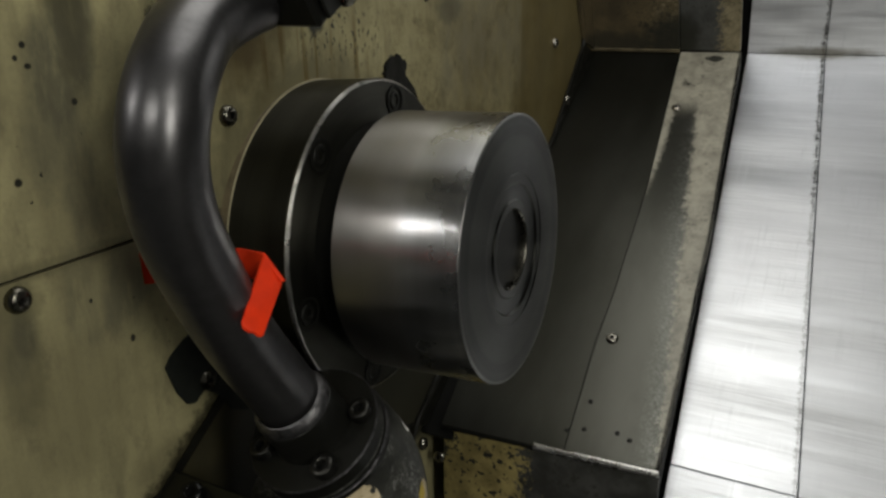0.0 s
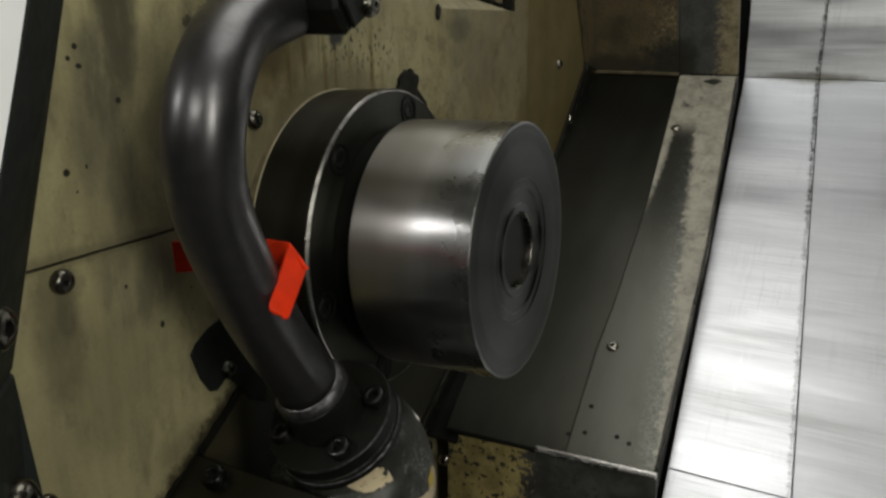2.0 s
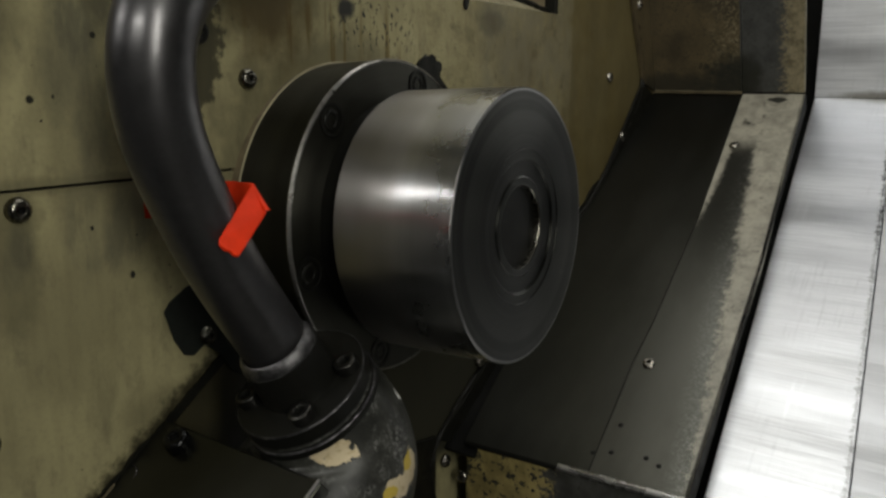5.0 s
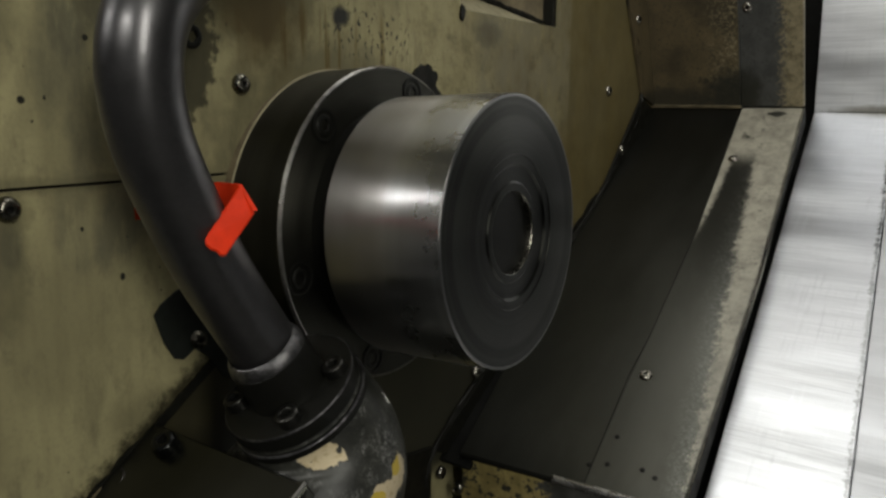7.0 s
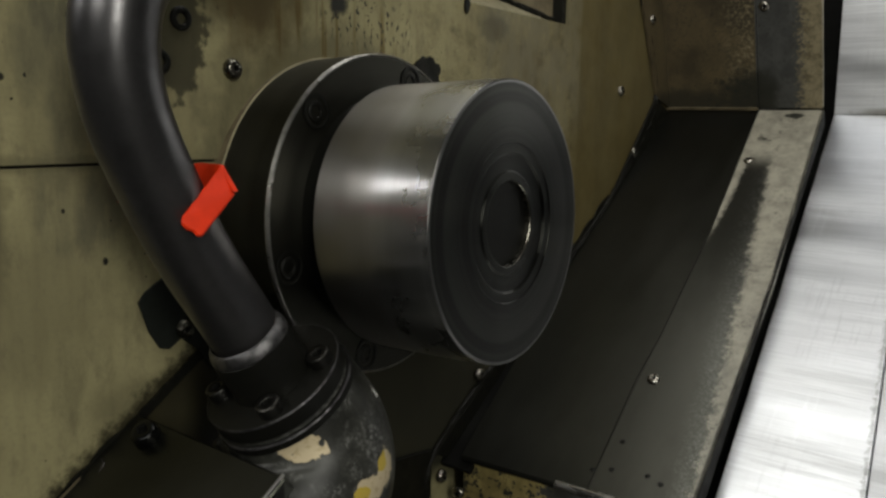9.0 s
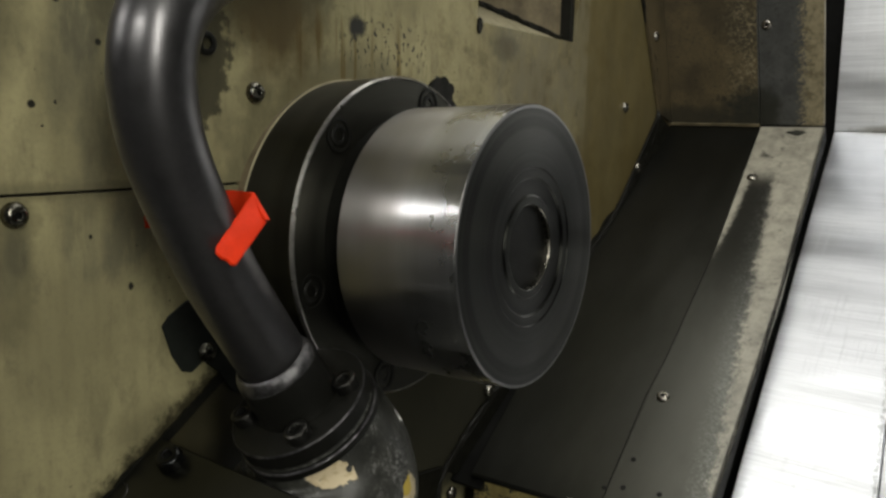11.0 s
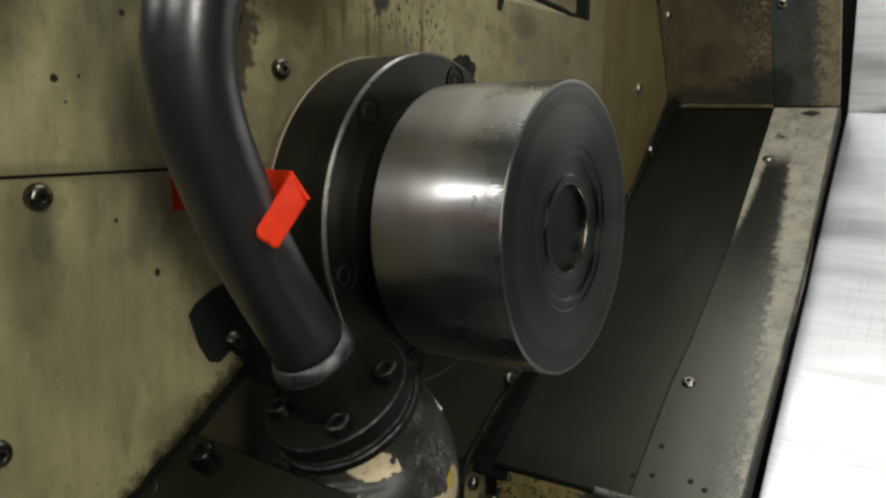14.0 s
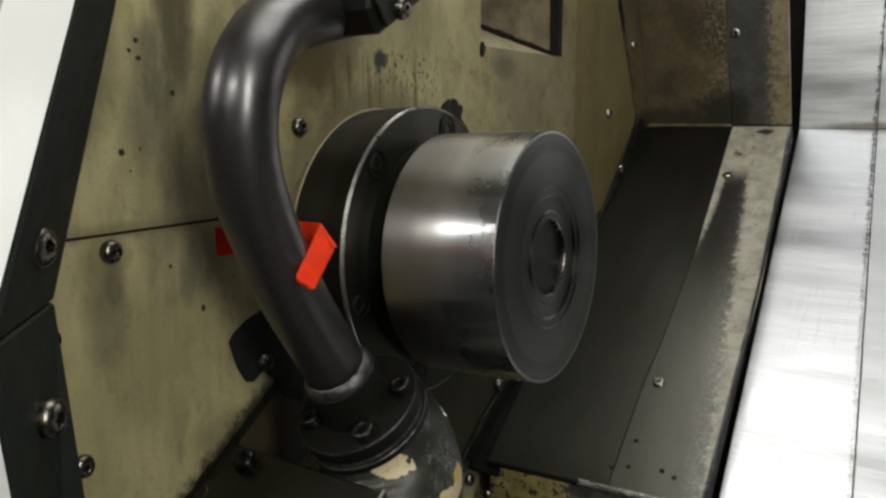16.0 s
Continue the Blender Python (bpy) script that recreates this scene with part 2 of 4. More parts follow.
def upper_plate_paint():
    k = Nodes("chipped_brown_cream_paint")
    sep = k.n("ShaderNodeSeparateXYZ")
    k.put(sep.inputs[0], k.pos)
    x = sep.outputs[0]
    chips = k.noise(300, 6, rough=0.75)
    rag = k.noise(340, 6, rough=0.8)
    right = k.ramp(k.math("ADD", x, k.math("ADD", k.math("MULTIPLY", chips, 0.05), k.math("MULTIPLY", rag, 0.06))), 0.204, 0.212)
    mid = k.math("MULTIPLY", k.ramp(chips, 0.50, 0.56), k.math("MULTIPLY", k.ramp(x, 0.06, 0.095), k.ramp(x, 0.104, 0.107, 1.0, 0.0)))
    brown = k.mix(k.ramp(k.noise(18, 5), 0.35, 0.7), (0.095, 0.074, 0.040), (0.045, 0.037, 0.023))
    grey = k.mix(k.ramp(k.noise(40, 4), 0.3, 0.7), (0.040, 0.041, 0.039), (0.068, 0.069, 0.065))
    c = k.mix(k.ramp(x, 0.1055, 0.1065), brown, grey)
    pale = k.mix(k.ramp(k.noise(70, 6, rough=0.75), 0.4, 0.65), (0.235, 0.20, 0.125), (0.11, 0.094, 0.055))
    c = k.mix(k.math("MAXIMUM", right, k.math("MULTIPLY", mid, 0.75)), c, pale)
    c = k.mix(k.math("MULTIPLY", k.ramp(rag, 0.56, 0.61), k.ramp(x, 0.13, 0.17, 0.9, 0.45)), c, GRIME_AND_SHADE)
    c = k.mix(k.math("MULTIPLY", k.ramp(k.noise(120, 4), 0.52, 0.6), k.blob((0.09, 0.78, 1.065), (0.04, 0.05, 0.035), 0.6, 60, 0.3)), c, GRIME_AND_SHADE)
    c = k.mix(k.math("MULTIPLY", k.blob((0.10, 0.79, 1.066), (0.032, 0.06, 0.028), 0.7, 70, 0.45), 0.92), c, GRIME_AND_SHADE)
    c = k.mix(k.math("MULTIPLY", k.blob((0.03, 0.79, 1.06), (0.05, 0.06, 0.016), 0.7, 80, 0.5), 0.75), c, GRIME_AND_SHADE)
    k.b.inputs["Specular IOR Level"].default_value = 0.25
    k.bump(chips, 0.2)
    return k.done(c, 0.42)


def dark_plate():
    k = Nodes("oily_dark_steel_plate")
    c = k.mix(k.ramp(k.noise(14, 5, (1, 0.4, 0.4)), 0.3, 0.7), (0.038, 0.0385, 0.031), (0.055, 0.055, 0.047))
    c = k.mix(k.ramp(k.noise(300, 3), 0.68, 0.74, 0, 0.3), c, (0.05, 0.05, 0.042))
    k.bump(k.noise(200, 3, (0.2, 1, 1)), 0.05)
    return k.done(c, k.ramp(k.noise(60, 5, (1, 0.2, 0.2)), 0.3, 0.7, 0.28, 0.33), 0.92)


def brushed_cover(name="brushed_stainless_cover", tone=1.0, dulled=0.0):
    k = Nodes(name)
    line = k.noise(900, 3, (0.015, 1, 1), 0.7)
    band = k.noise(26, 4, (0.12, 1, 1), 0.65)
    cross = k.noise(160, 3, (1, 0.03, 0.03), 0.7)
    c = k.mix(k.ramp(band, 0.3, 0.7), tuple(v * tone for v in (0.56, 0.57, 0.59)), tuple(v * tone for v in (0.77, 0.78, 0.80)))
    c = k.mix(k.ramp(line, 0.35, 0.7, 0, 0.6), c, (0.46, 0.47, 0.49))
    c = k.mix(k.math("MULTIPLY", k.ramp(cross, 0.56, 0.75), k.ramp(k.noise(9, 2), 0.45, 0.62, 0, 0.35)), c, (0.80, 0.81, 0.83))
    sep = k.n("ShaderNodeSeparateXYZ")
    k.put(sep.inputs[0], k.pos)
    off = k.math("ABSOLUTE", k.math("SUBTRACT", sep.outputs[0], k.math("ADD", 0.2595, k.math("MULTIPLY", k.math("SUBTRACT", 0.8455, sep.outputs[1]), 0.0905))))
    off = k.math("ADD", off, k.math("MULTIPLY", k.math("SUBTRACT", k.noise(190, 6, rough=0.85), 0.5), 0.022))
    marks = k.math("MULTIPLY", k.ramp(off, 0.0004, 0.0018, 1.0, 0.0), k.ramp(sep.outputs[1], 0.60, 0.70, 0.45, 0.9))
    c = k.mix(marks, c, (0.035, 0.033, 0.028))
    c = k.mix(k.math("MULTIPLY", k.blob((0.255, 0.845, 1.05), (0.05, 0.0, 0.006), 0.6, 60, 0.5), 0.7), c, (0.16, 0.145, 0.10))
    dull = k.noise(330, 4, (1, 0.05, 0.05), 0.75)
    c = k.mix(k.math("MULTIPLY", k.ramp(dull, 0.52, 0.66), k.ramp(k.noise(14, 3), 0.45, 0.6, 0, 0.35)), c, (0.42, 0.43, 0.45))
    k.bump(k.math("ADD", line, k.math("MULTIPLY", band, 0.6)), 0.10, 0.0006)
    return k.done(c, k.ramp(k.math("ADD", k.math("MULTIPLY", band, 0.7), k.math("MULTIPLY", line, 0.3)), 0.3, 0.7, 0.28 + dulled, 0.56 + dulled), 1.0)


def turned_steel(name, base, rough, brushed=0.75, dull=0.0, bands=0.78, groove=0.06):
    k = Nodes(name)
    co = k.n("ShaderNodeTexCoord").outputs["Object"]
    sep = k.n("ShaderNodeSeparateXYZ")
    k.put(sep.inputs[0], co)
    rad = k.math("SQRT", k.math("ADD", k.math("MULTIPLY", sep.outputs[0], sep.outputs[0]), k.math("MULTIPLY", sep.outputs[1], sep.outputs[1])))
    comb = k.n("ShaderNodeCombineXYZ")
    k.put(comb.inputs[0], rad)
    k.put(comb.inputs[1], sep.outputs[2])
    rings = k.noise(1500, 3, vec=comb.outputs[0], rough=0.7)
    broad = k.noise(70, 3, vec=comb.outputs[0])
    patch = k.noise(22, 4, vec=co)
    c = k.mix(k.ramp(broad, 0.35, 0.65), base, tuple(v * bands for v in base))
    c = k.mix(k.ramp(rings, 0.4, 0.7, 0, 0.35), c, tuple(v * 0.6 for v in base))
    c = k.mix(k.ramp(patch, 0.55, 0.8, 0, 0.35), c, (base[0] * 0.79, base[1] * 0.78, base[2] * 0.77))
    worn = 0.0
    # rear half less polished; its dim brown reflections are painted in too
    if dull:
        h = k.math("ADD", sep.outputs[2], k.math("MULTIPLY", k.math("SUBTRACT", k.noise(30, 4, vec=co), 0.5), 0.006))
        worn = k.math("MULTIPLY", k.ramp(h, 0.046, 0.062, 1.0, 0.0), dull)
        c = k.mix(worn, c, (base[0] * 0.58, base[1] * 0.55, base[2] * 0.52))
    k.bump(k.math("ADD", rings, k.math("MULTIPLY", broad, 0.8)), groove, 0.0003)
    tan = k.n("ShaderNodeTangent", direction_type="RADIAL", axis="Z")
    k.put(k.b.inputs["Tangent"], tan.outputs[0])
    k.b.inputs["Anisotropic"].default_value = brushed
    k.b.inputs["Anisotropic Rotation"].default_value = 0.25
    return k.done(c, k.math("ADD", k.ramp(patch, 0.3, 0.8, rough, rough + 0.12), k.math("MULTIPLY", worn, 0.10)), 1.0)


def plain(name, colour, rough, metal=0.0, vary=0.35, scale=60, bump=0.12, gloss=0.5):
    k = Nodes(name)
    k.b.inputs["Specular IOR Level"].default_value = gloss
    n1, n2 = k.noise(scale, 5), k.noise(scale * 7, 3)
    c = k.mix(k.ramp(n1, 0.3, 0.72), colour, tuple(v * (1 - vary) for v in colour))
    c = k.mix(k.ramp(n2, 0.5, 0.8, 0, 0.4), c, tuple(v * (1 - vary * 1.4) for v in colour))
    k.bump(k.math("ADD", n1, k.math("MULTIPLY", n2, 0.4)), bump)
    return k.done(c, k.ramp(n1, 0.3, 0.7, max(0.05, rough - 0.07), rough + 0.08), metal)


def casting_paint():
    k = Nodes("grimy_casting_with_chipped_paint")
    c = k.mix(k.ramp(k.noise(45, 5), 0.35, 0.65), (0.010, 0.0105, 0.008), (0.032, 0.0325, 0.027))
    c = k.mix(k.ramp(k.noise(150, 7, rough=0.8), 0.54, 0.66, 0, 0.32), c, (0.15, 0.15, 0.132))
    grain = k.math("MULTIPLY", k.ramp(k.noise(420, 6, rough=0.85), 0.48, 0.60), k.ramp(k.noise(38, 4), 0.45, 0.62))
    c = k.mix(k.math("MULTIPLY", grain, 0.75), c, (0.23, 0.23, 0.215))
    patch = k.most(
        k.blob((0.115, 0.0886, 0.8800), (0.03, 0.0092, 0.0064), 0.85, 190, 0.03),
        k.blob((0.124, 0.1290, 0.8610), (0.02, 0.0072, 0.0085), 0.95, 170, 0.03),
        k.blob((0.126, 0.1180, 0.8550), (0.02, 0.0130, 0.0060), 0.95, 180, 0.03),
    )
    yellow = k.most(k.blob((0.124, 0.1255, 0.8655), (0.03, 0.0050, 0.0050), 0.7, 160, 0.05), k.blob((0.126, 0.1090, 0.8535), (0.03, 0.0060, 0.0045), 0.7, 160, 0.05))
    chipped = k.blob((0.1145, 0.0960, 0.8815), (0.03, 0.0014, 0.0016), 0.6, 200, 0.1)
    patch = k.math("MULTIPLY", patch, k.math("SUBTRACT", 1.0, chipped))
    pale = k.mix(k.ramp(k.noise(260, 4), 0.50, 0.66, 0, 0.6), (0.54, 0.45, 0.29), (0.33, 0.25, 0.12))
    c = k.mix(patch, c, k.mix(yellow, pale, (0.50, 0.37, 0.05)))
    k.bump(k.math("ADD", k.noise(120, 5), patch), 0.4)
    return k.done(c, 0.42, 0.15)


def low_panel_paint():
    k = Nodes("blistered_cream_panel_paint")
    left = k.ramp(k.math("ADD", k.math("MULTIPLY", k.math("SUBTRACT", k.noise(95, 6, rough=0.75), 0.5), 0.10), k.n_x()), 0.093, 0.097, 1.0, 0.0)
    c = k.mix(k.ramp(k.noise(50, 5), 0.3, 0.7), (0.34, 0.275, 0.105), (0.17, 0.135, 0.05))
    c = k.mix(left, k.mix(k.ramp(k.noise(40, 5), 0.35, 0.65), (0.020, 0.020, 0.017), (0.050, 0.050, 0.045)), c)
    c = k.mix(k.ramp(k.noise(180, 3), 0.60, 0.63), c, GRIME_AND_SHADE)
    c = k.mix(k.ramp(k.noise(60, 6, rough=0.75), 0.56, 0.59), c, GRIME_AND_SHADE)
    k.bump(left, 0.4)
    return k.done(c, 0.5)


def n_x(self):
    sep = self.n("ShaderNodeSeparateXYZ")
    self.put(sep.inputs[0], self.pos)
    return sep.outputs[0]


Nodes.n_x = n_x

M_WALL, M_REAR, M_UPPER, M_DARK, M_COVER = wall_paint(), rear_plate_paint(), upper_plate_paint(), dark_plate(), brushed_cover()
# right plate's weaker reflection put into a darker copy of the steel
M_COVER_DIM = brushed_cover("dim_brushed_stainless_cover", 0.82, 0.05)
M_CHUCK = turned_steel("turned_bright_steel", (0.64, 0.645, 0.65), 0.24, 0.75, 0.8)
# front face coloured dark for the unlit interior that it reflects
M_FACE = turned_steel("faced_steel_darkened", (0.052, 0.053, 0.047), 0.28, 0.85, 0.0, 0.42, 0.16)
# chamfer steel toned down in colour so that its glint stays weak
M_CHAMFER = turned_steel("dimmed_chamfer_steel", (0.21, 0.21, 0.205), 0.34, 0.6)
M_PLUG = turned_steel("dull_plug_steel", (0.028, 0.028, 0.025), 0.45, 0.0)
M_FLANGE = turned_steel("blackened_flange_steel", (0.056, 0.055, 0.045), 0.38)
M_EDGE = plain("edge_glint_steel", (0.66, 0.65, 0.62), 0.28, 1.0, 0.15)
M_BLACK = plain("black_oxide_steel", (0.012, 0.012, 0.0098), 0.42, 0.4, gloss=0.25)
M_PIPE = plain("satin_black_painted_tube", (0.118, 0.115, 0.117), 0.36, 0.92, 0.3, 50, 0.08)
M_PIPE.node_tree.nodes["Principled BSDF"].inputs["Specular IOR Level"].default_value = 0.6
M_WELD = plain("brushed_weld_band", (0.15, 0.147, 0.150), 0.36, 0.9, 0.85, 170, 0.5)
M_SCREW = plain("zinc_screw_steel", (0.34, 0.32, 0.28), 0.26, 1.0, 0.3, 200)
M_RED = plain("red_plastic", (0.70, 0.034, 0.005), 0.5, 0.0, 0.18, 90, 0.05)
M_RED.node_tree.nodes["Principled BSDF"].inputs["Specular IOR Level"].default_value = 0.15
M_BUTTON = plain("oily_dark_screw_steel", (0.19, 0.18, 0.15), 0.25, 1.0, 0.4, 200)
M_RIM = plain("rubbed_rim_steel", (0.40, 0.39, 0.365), 0.34, 1.0, 0.6, 90)
# near-black for gaps and sockets, whose shade is in this colour
M_HOLE = plain("dark_gap_shade", (0.008, 0.008, 0.007), 0.6, gloss=0.1)
M_SEAM = plain("brown_seam_grime", (0.022, 0.019, 0.012), 0.6, 0.0, 0.8, 160, gloss=0.15)
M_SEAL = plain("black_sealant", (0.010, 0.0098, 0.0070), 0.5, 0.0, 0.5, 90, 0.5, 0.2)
M_CAP = plain("worn_cap_screw_steel", (0.042, 0.041, 0.037), 0.32, 0.9, 0.4, 160)
M_RUBBER = plain("green_grey_rubber", (0.017, 0.020, 0.016), 0.6, 0.0, 0.3, 60, 0.2, 0.25)
M_OILED = plain("wet_oiled_black_steel", (0.010, 0.0105, 0.010), 0.16, 0.6, 0.3, 90, 0.3)
M_CREAM = plain("cream_paint", (0.40, 0.36, 0.23), 0.45)
M_CAST, M_LOW = casting_paint(), low_panel_paint()
M_POST = plain("dark_green_grey_paint", (0.014, 0.018, 0.015), 0.5, 0.0, 0.3, gloss=0.3)
M_WHITE = plain("white_enamel", (0.78, 0.79, 0.78), 0.35, 0.0, 0.06, 20, 0.03)
# white door's face made grey: its dimmer light is in the colour
M_ENAMEL = plain("shaded_white_enamel", (0.26, 0.27, 0.265), 0.4, 0.0, 0.10, 20, 0.03)
M_RECESS = plain("brown_stained_recess_paint", (0.19, 0.155, 0.092), 0.5, 0.0, 0.55, 45)
M_SHOP = plain("grey_workshop_paint", (0.13, 0.135, 0.13), 0.7, 0.0, 0.2, 2)
M_INNER = plain("grey_cabinet_paint", (0.04, 0.04, 0.034), 0.5, 0.0, 0.3, 8)

# ---------------------------------------------------------------- mesh helpers


def part(name, bm, material, parent=None, label="", smooth=False, angle=18):
    """Links a bmesh as one mesh object, under a thing or a part where one is given."""
    bmesh.ops.recalc_face_normals(bm, faces=bm.faces)
    me = bpy.data.meshes.new(name)
    if smooth:
        for f in bm.faces:
            f.smooth = True
        for e in bm.edges:
            if len(e.link_faces) == 2 and e.calc_face_angle(0) > radians(angle):
                e.smooth = False
    bm.to_mesh(me)
    bm.free()
    me.materials.append(material)
    ob = new(name, me)
    if parent:
        ob.parent = parent
    if label:
        ob["label"] = label
    return ob


def thing(name, m, label, category, group="", kind=""):
    ob = new(name)
    ob.empty_display_size = 0.02
    ob.matrix_basis = m
    return tagged(ob, label, category, group, kind)


def bevelled(bm, width, segments=2):
    edges = [e for e in bm.edges if len(e.link_faces) == 2 and e.calc_face_angle(0) > radians(30)]
    bmesh.ops.bevel(bm, geom=edges, offset=width, segments=segments, profile=0.5, affect="EDGES", clamp_overlap=True)
    return bm


def slab(corners, depth, bevel=0.0):
    """A plate from a loop of corners in one plane, with a thickness vector."""
    bm = bmesh.new()
    a = [bm.verts.new(c) for c in corners]
    b = [bm.verts.new(Vector(c) + Vector(depth)) for c in corners]
    bm.faces.new(a)
    bm.faces.new(b[::-1])
    for i in range(len(a)):
        j = (i + 1) % len(a)
        bm.faces.new((a[i], b[i], b[j], a[j]))
    bmesh.ops.recalc_face_normals(bm, faces=bm.faces)
    return bevelled(bm, bevel, 1) if bevel else bm


def block(lo, hi, bevel=0.0):
    (x0, y0, z0), (x1, y1, z1) = lo, hi
    return slab([(x0, y0, z0), (x1, y0, z0), (x1, y1, z0), (x0, y1, z0)], (0, 0, z1 - z0), bevel)


def turned(profile, steps=96, bm=None, m=None):
    """A solid of revolution about local z from rows of (radius, height)."""
    bm = bm or bmesh.new()
    m = m or Matrix()
    rings = []
    for r, h in profile:
        if r < 1e-6:
            rings.append([bm.verts.new(m @ Vector((0, 0, h)))])
        else:
            rings.append([bm.verts.new(m @ Vector((r * math.cos(2 * math.pi * i / steps), r * math.sin(2 * math.pi * i / steps), h))) for i in range(steps)])
    for a, b in zip(rings, rings[1:]):
        for i in range(steps):
            j = (i + 1) % steps
            face = [a[i % len(a)], a[j % len(a)], b[j % len(b)], b[i % len(b)]]
            face = list(dict.fromkeys(face))
            if len(face) > 2:
                bm.faces.new(face)
    return bm


def swept(points, radius, steps=40, caps=True, uneven=0.0):
    """A round tube along a smooth line of points."""
    bm = bmesh.new()
    pts = [Vector(p) for p in points]
    side = Vector((1, 0, 0))
    rings = []
    for i, p in enumerate(pts):
        way = (pts[min(i + 1, len(pts) - 1)] - pts[max(i - 1, 0)]).normalized()
        side = (side - way * side.dot(way)).normalized()
        up = way.cross(side)
        rings.append([bm.verts.new(p + radius * (1 + uneven * noise.noise((p + 0.004 * (math.cos(a) * side + math.sin(a) * up)) * 170)) * (math.cos(a) * side + math.sin(a) * up)) for a in (2 * math.pi * k / steps for k in range(steps))])
    for a, b in zip(rings, rings[1:]):
        for i in range(steps):
            bm.faces.new((a[i], a[(i + 1) % steps], b[(i + 1) % steps], b[i]))
    if caps:
        bm.faces.new(rings[0][::-1])
        bm.faces.new(rings[-1])
    return bm


def spline(points, n=10):
    """Catmull-Rom points through the given ones."""
    p = [Vector(q) for q in points]
    p = [2 * p[0] - p[1], *p, 2 * p[-1] - p[-2]]
    out = []
    for a, b, c, d in zip(p, p[1:], p[2:], p[3:]):
        for i in range(n):
            t = i / n
            out.append(0.5 * (2 * b + (c - a) * t + (2 * a - 5 * b + 4 * c - d) * t * t + (3 * b - a - 3 * c + d) * t ** 3))
    return out + [p[-2]]


def facing(at, normal):
    """A pose at a place whose z axis points along normal."""
    return Matrix.Translation(at) @ Vector(normal).to_track_quat("Z", "Y").to_matrix().to_4x4()


# screws are built once and share their meshes


def screw_mesh(name, profile, socket_r, socket_d, hole_mat):
    bm = turned(profile[:-1] + [(socket_r * 1.12, profile[-1][1])], 28)
    top = profile[-1][1]
    ring = [v for v in bm.verts if abs(v.co.z - top) < 1e-7 and v.co.xy.length < socket_r * 1.2]
    # hexagonal socket let into the head
    hexa = [bm.verts.new((socket_r * math.cos(math.pi / 3 * i), socket_r * math.sin(math.pi / 3 * i), top - 0.0002)) for i in range(6)]
    deep = [bm.verts.new((v.co.x * 0.92, v.co.y * 0.92, top - socket_d)) for v in hexa]
    ring.sort(key=lambda v: math.atan2(v.co.y, v.co.x) % (2 * math.pi))
    k = len(ring)
    for i in range(k):
        a, b = ring[i], ring[(i + 1) % k]
        ha, hb = round(i * 6 / k) % 6, round((i + 1) * 6 / k) % 6
        face = list(dict.fromkeys([a, b, hexa[hb], hexa[ha]]))
        bm.faces.new(face)
    dark = []
    for i in range(6):
        dark.append(bm.faces.new((hexa[i], hexa[(i + 1) % 6], deep[(i + 1) % 6], deep[i])))
    dark.append(bm.faces.new(deep))
    bmesh.ops.recalc_face_normals(bm, faces=bm.faces)
    for f in bm.faces:
        f.smooth = f not in dark
    for f in dark:
        f.material_index = 1
    me = bpy.data.meshes.new(name)
    bm.to_mesh(me)
    bm.free()
    for m in hole_mat:
        me.materials.append(m)
    return me


BUTTON = screw_mesh("screw", [(0.0076, -0.001), (0.0076, 0.0004), (0.0072, 0.0016), (0.0062, 0.0029), (0.0048, 0.0038), (0.0034, 0.0042)], 0.0026, 0.0024, (M_BUTTON, M_HOLE))
DOME = screw_mesh("screw", [(0.0060, -0.001), (0.0060, 0.0004), (0.0057, 0.0016), (0.0049, 0.0029), (0.0038, 0.0037), (0.0026, 0.0040)], 0.0018, 0.0020, (M_BUTTON, M_HOLE))
SMALL = screw_mesh("screw", [(0.0056, -0.001), (0.0056, 0.0004), (0.0052, 0.0014), (0.0044, 0.0023), (0.0034, 0.0028), (0.0026, 0.0030)], 0.0020, 0.0018, (M_SCREW, M_HOLE))
CAP = screw_mesh("cap_screw", [(0.0062, -0.004), (0.0062, 0.0052), (0.0057, 0.0060), (0.0036, 0.0060)], 0.0031, 0.0035, (M_CAP, M_HOLE))
GRIMY = screw_mesh("cap_screw", [(0.0070, -0.004), (0.0069, 0.0020), (0.0064, 0.0044), (0.0056, 0.0056), (0.0038, 0.0058)], 0.0029, 0.0030, (M_OILED, M_HOLE))
SUNK = screw_mesh("cap_screw", [(0.0064, -0.006), (0.0064, 0.0), (0.0058, 0.0007), (0.0038, 0.0007)], 0.0033, 0.0035, (M_BLACK, M_HOLE))


def screw(mesh, at, normal, parent, turn=0.0):
    ob = new(mesh.name.split(".")[0], mesh)
    ob.parent = parent
    ob.matrix_basis = facing(at, normal) @ pose(0, 0, 0, 0, 0, turn)
    return ob


# ---------------------------------------------------------------- headstock wall
SEAM = 1.0085
# upper sheet, with the window of the recess left open
wall = tagged(part("wall_headstock", slab([(-0.006, -0.043, 0.45), (-0.006, 1.1, 0.45), (-0.006, 1.1, 0.62), (-0.006, -0.043, 0.62)], (-0.02, 0, 0), 0), M_INNER), "grey steel backing of the headstock wall", "wall", kind="structure")


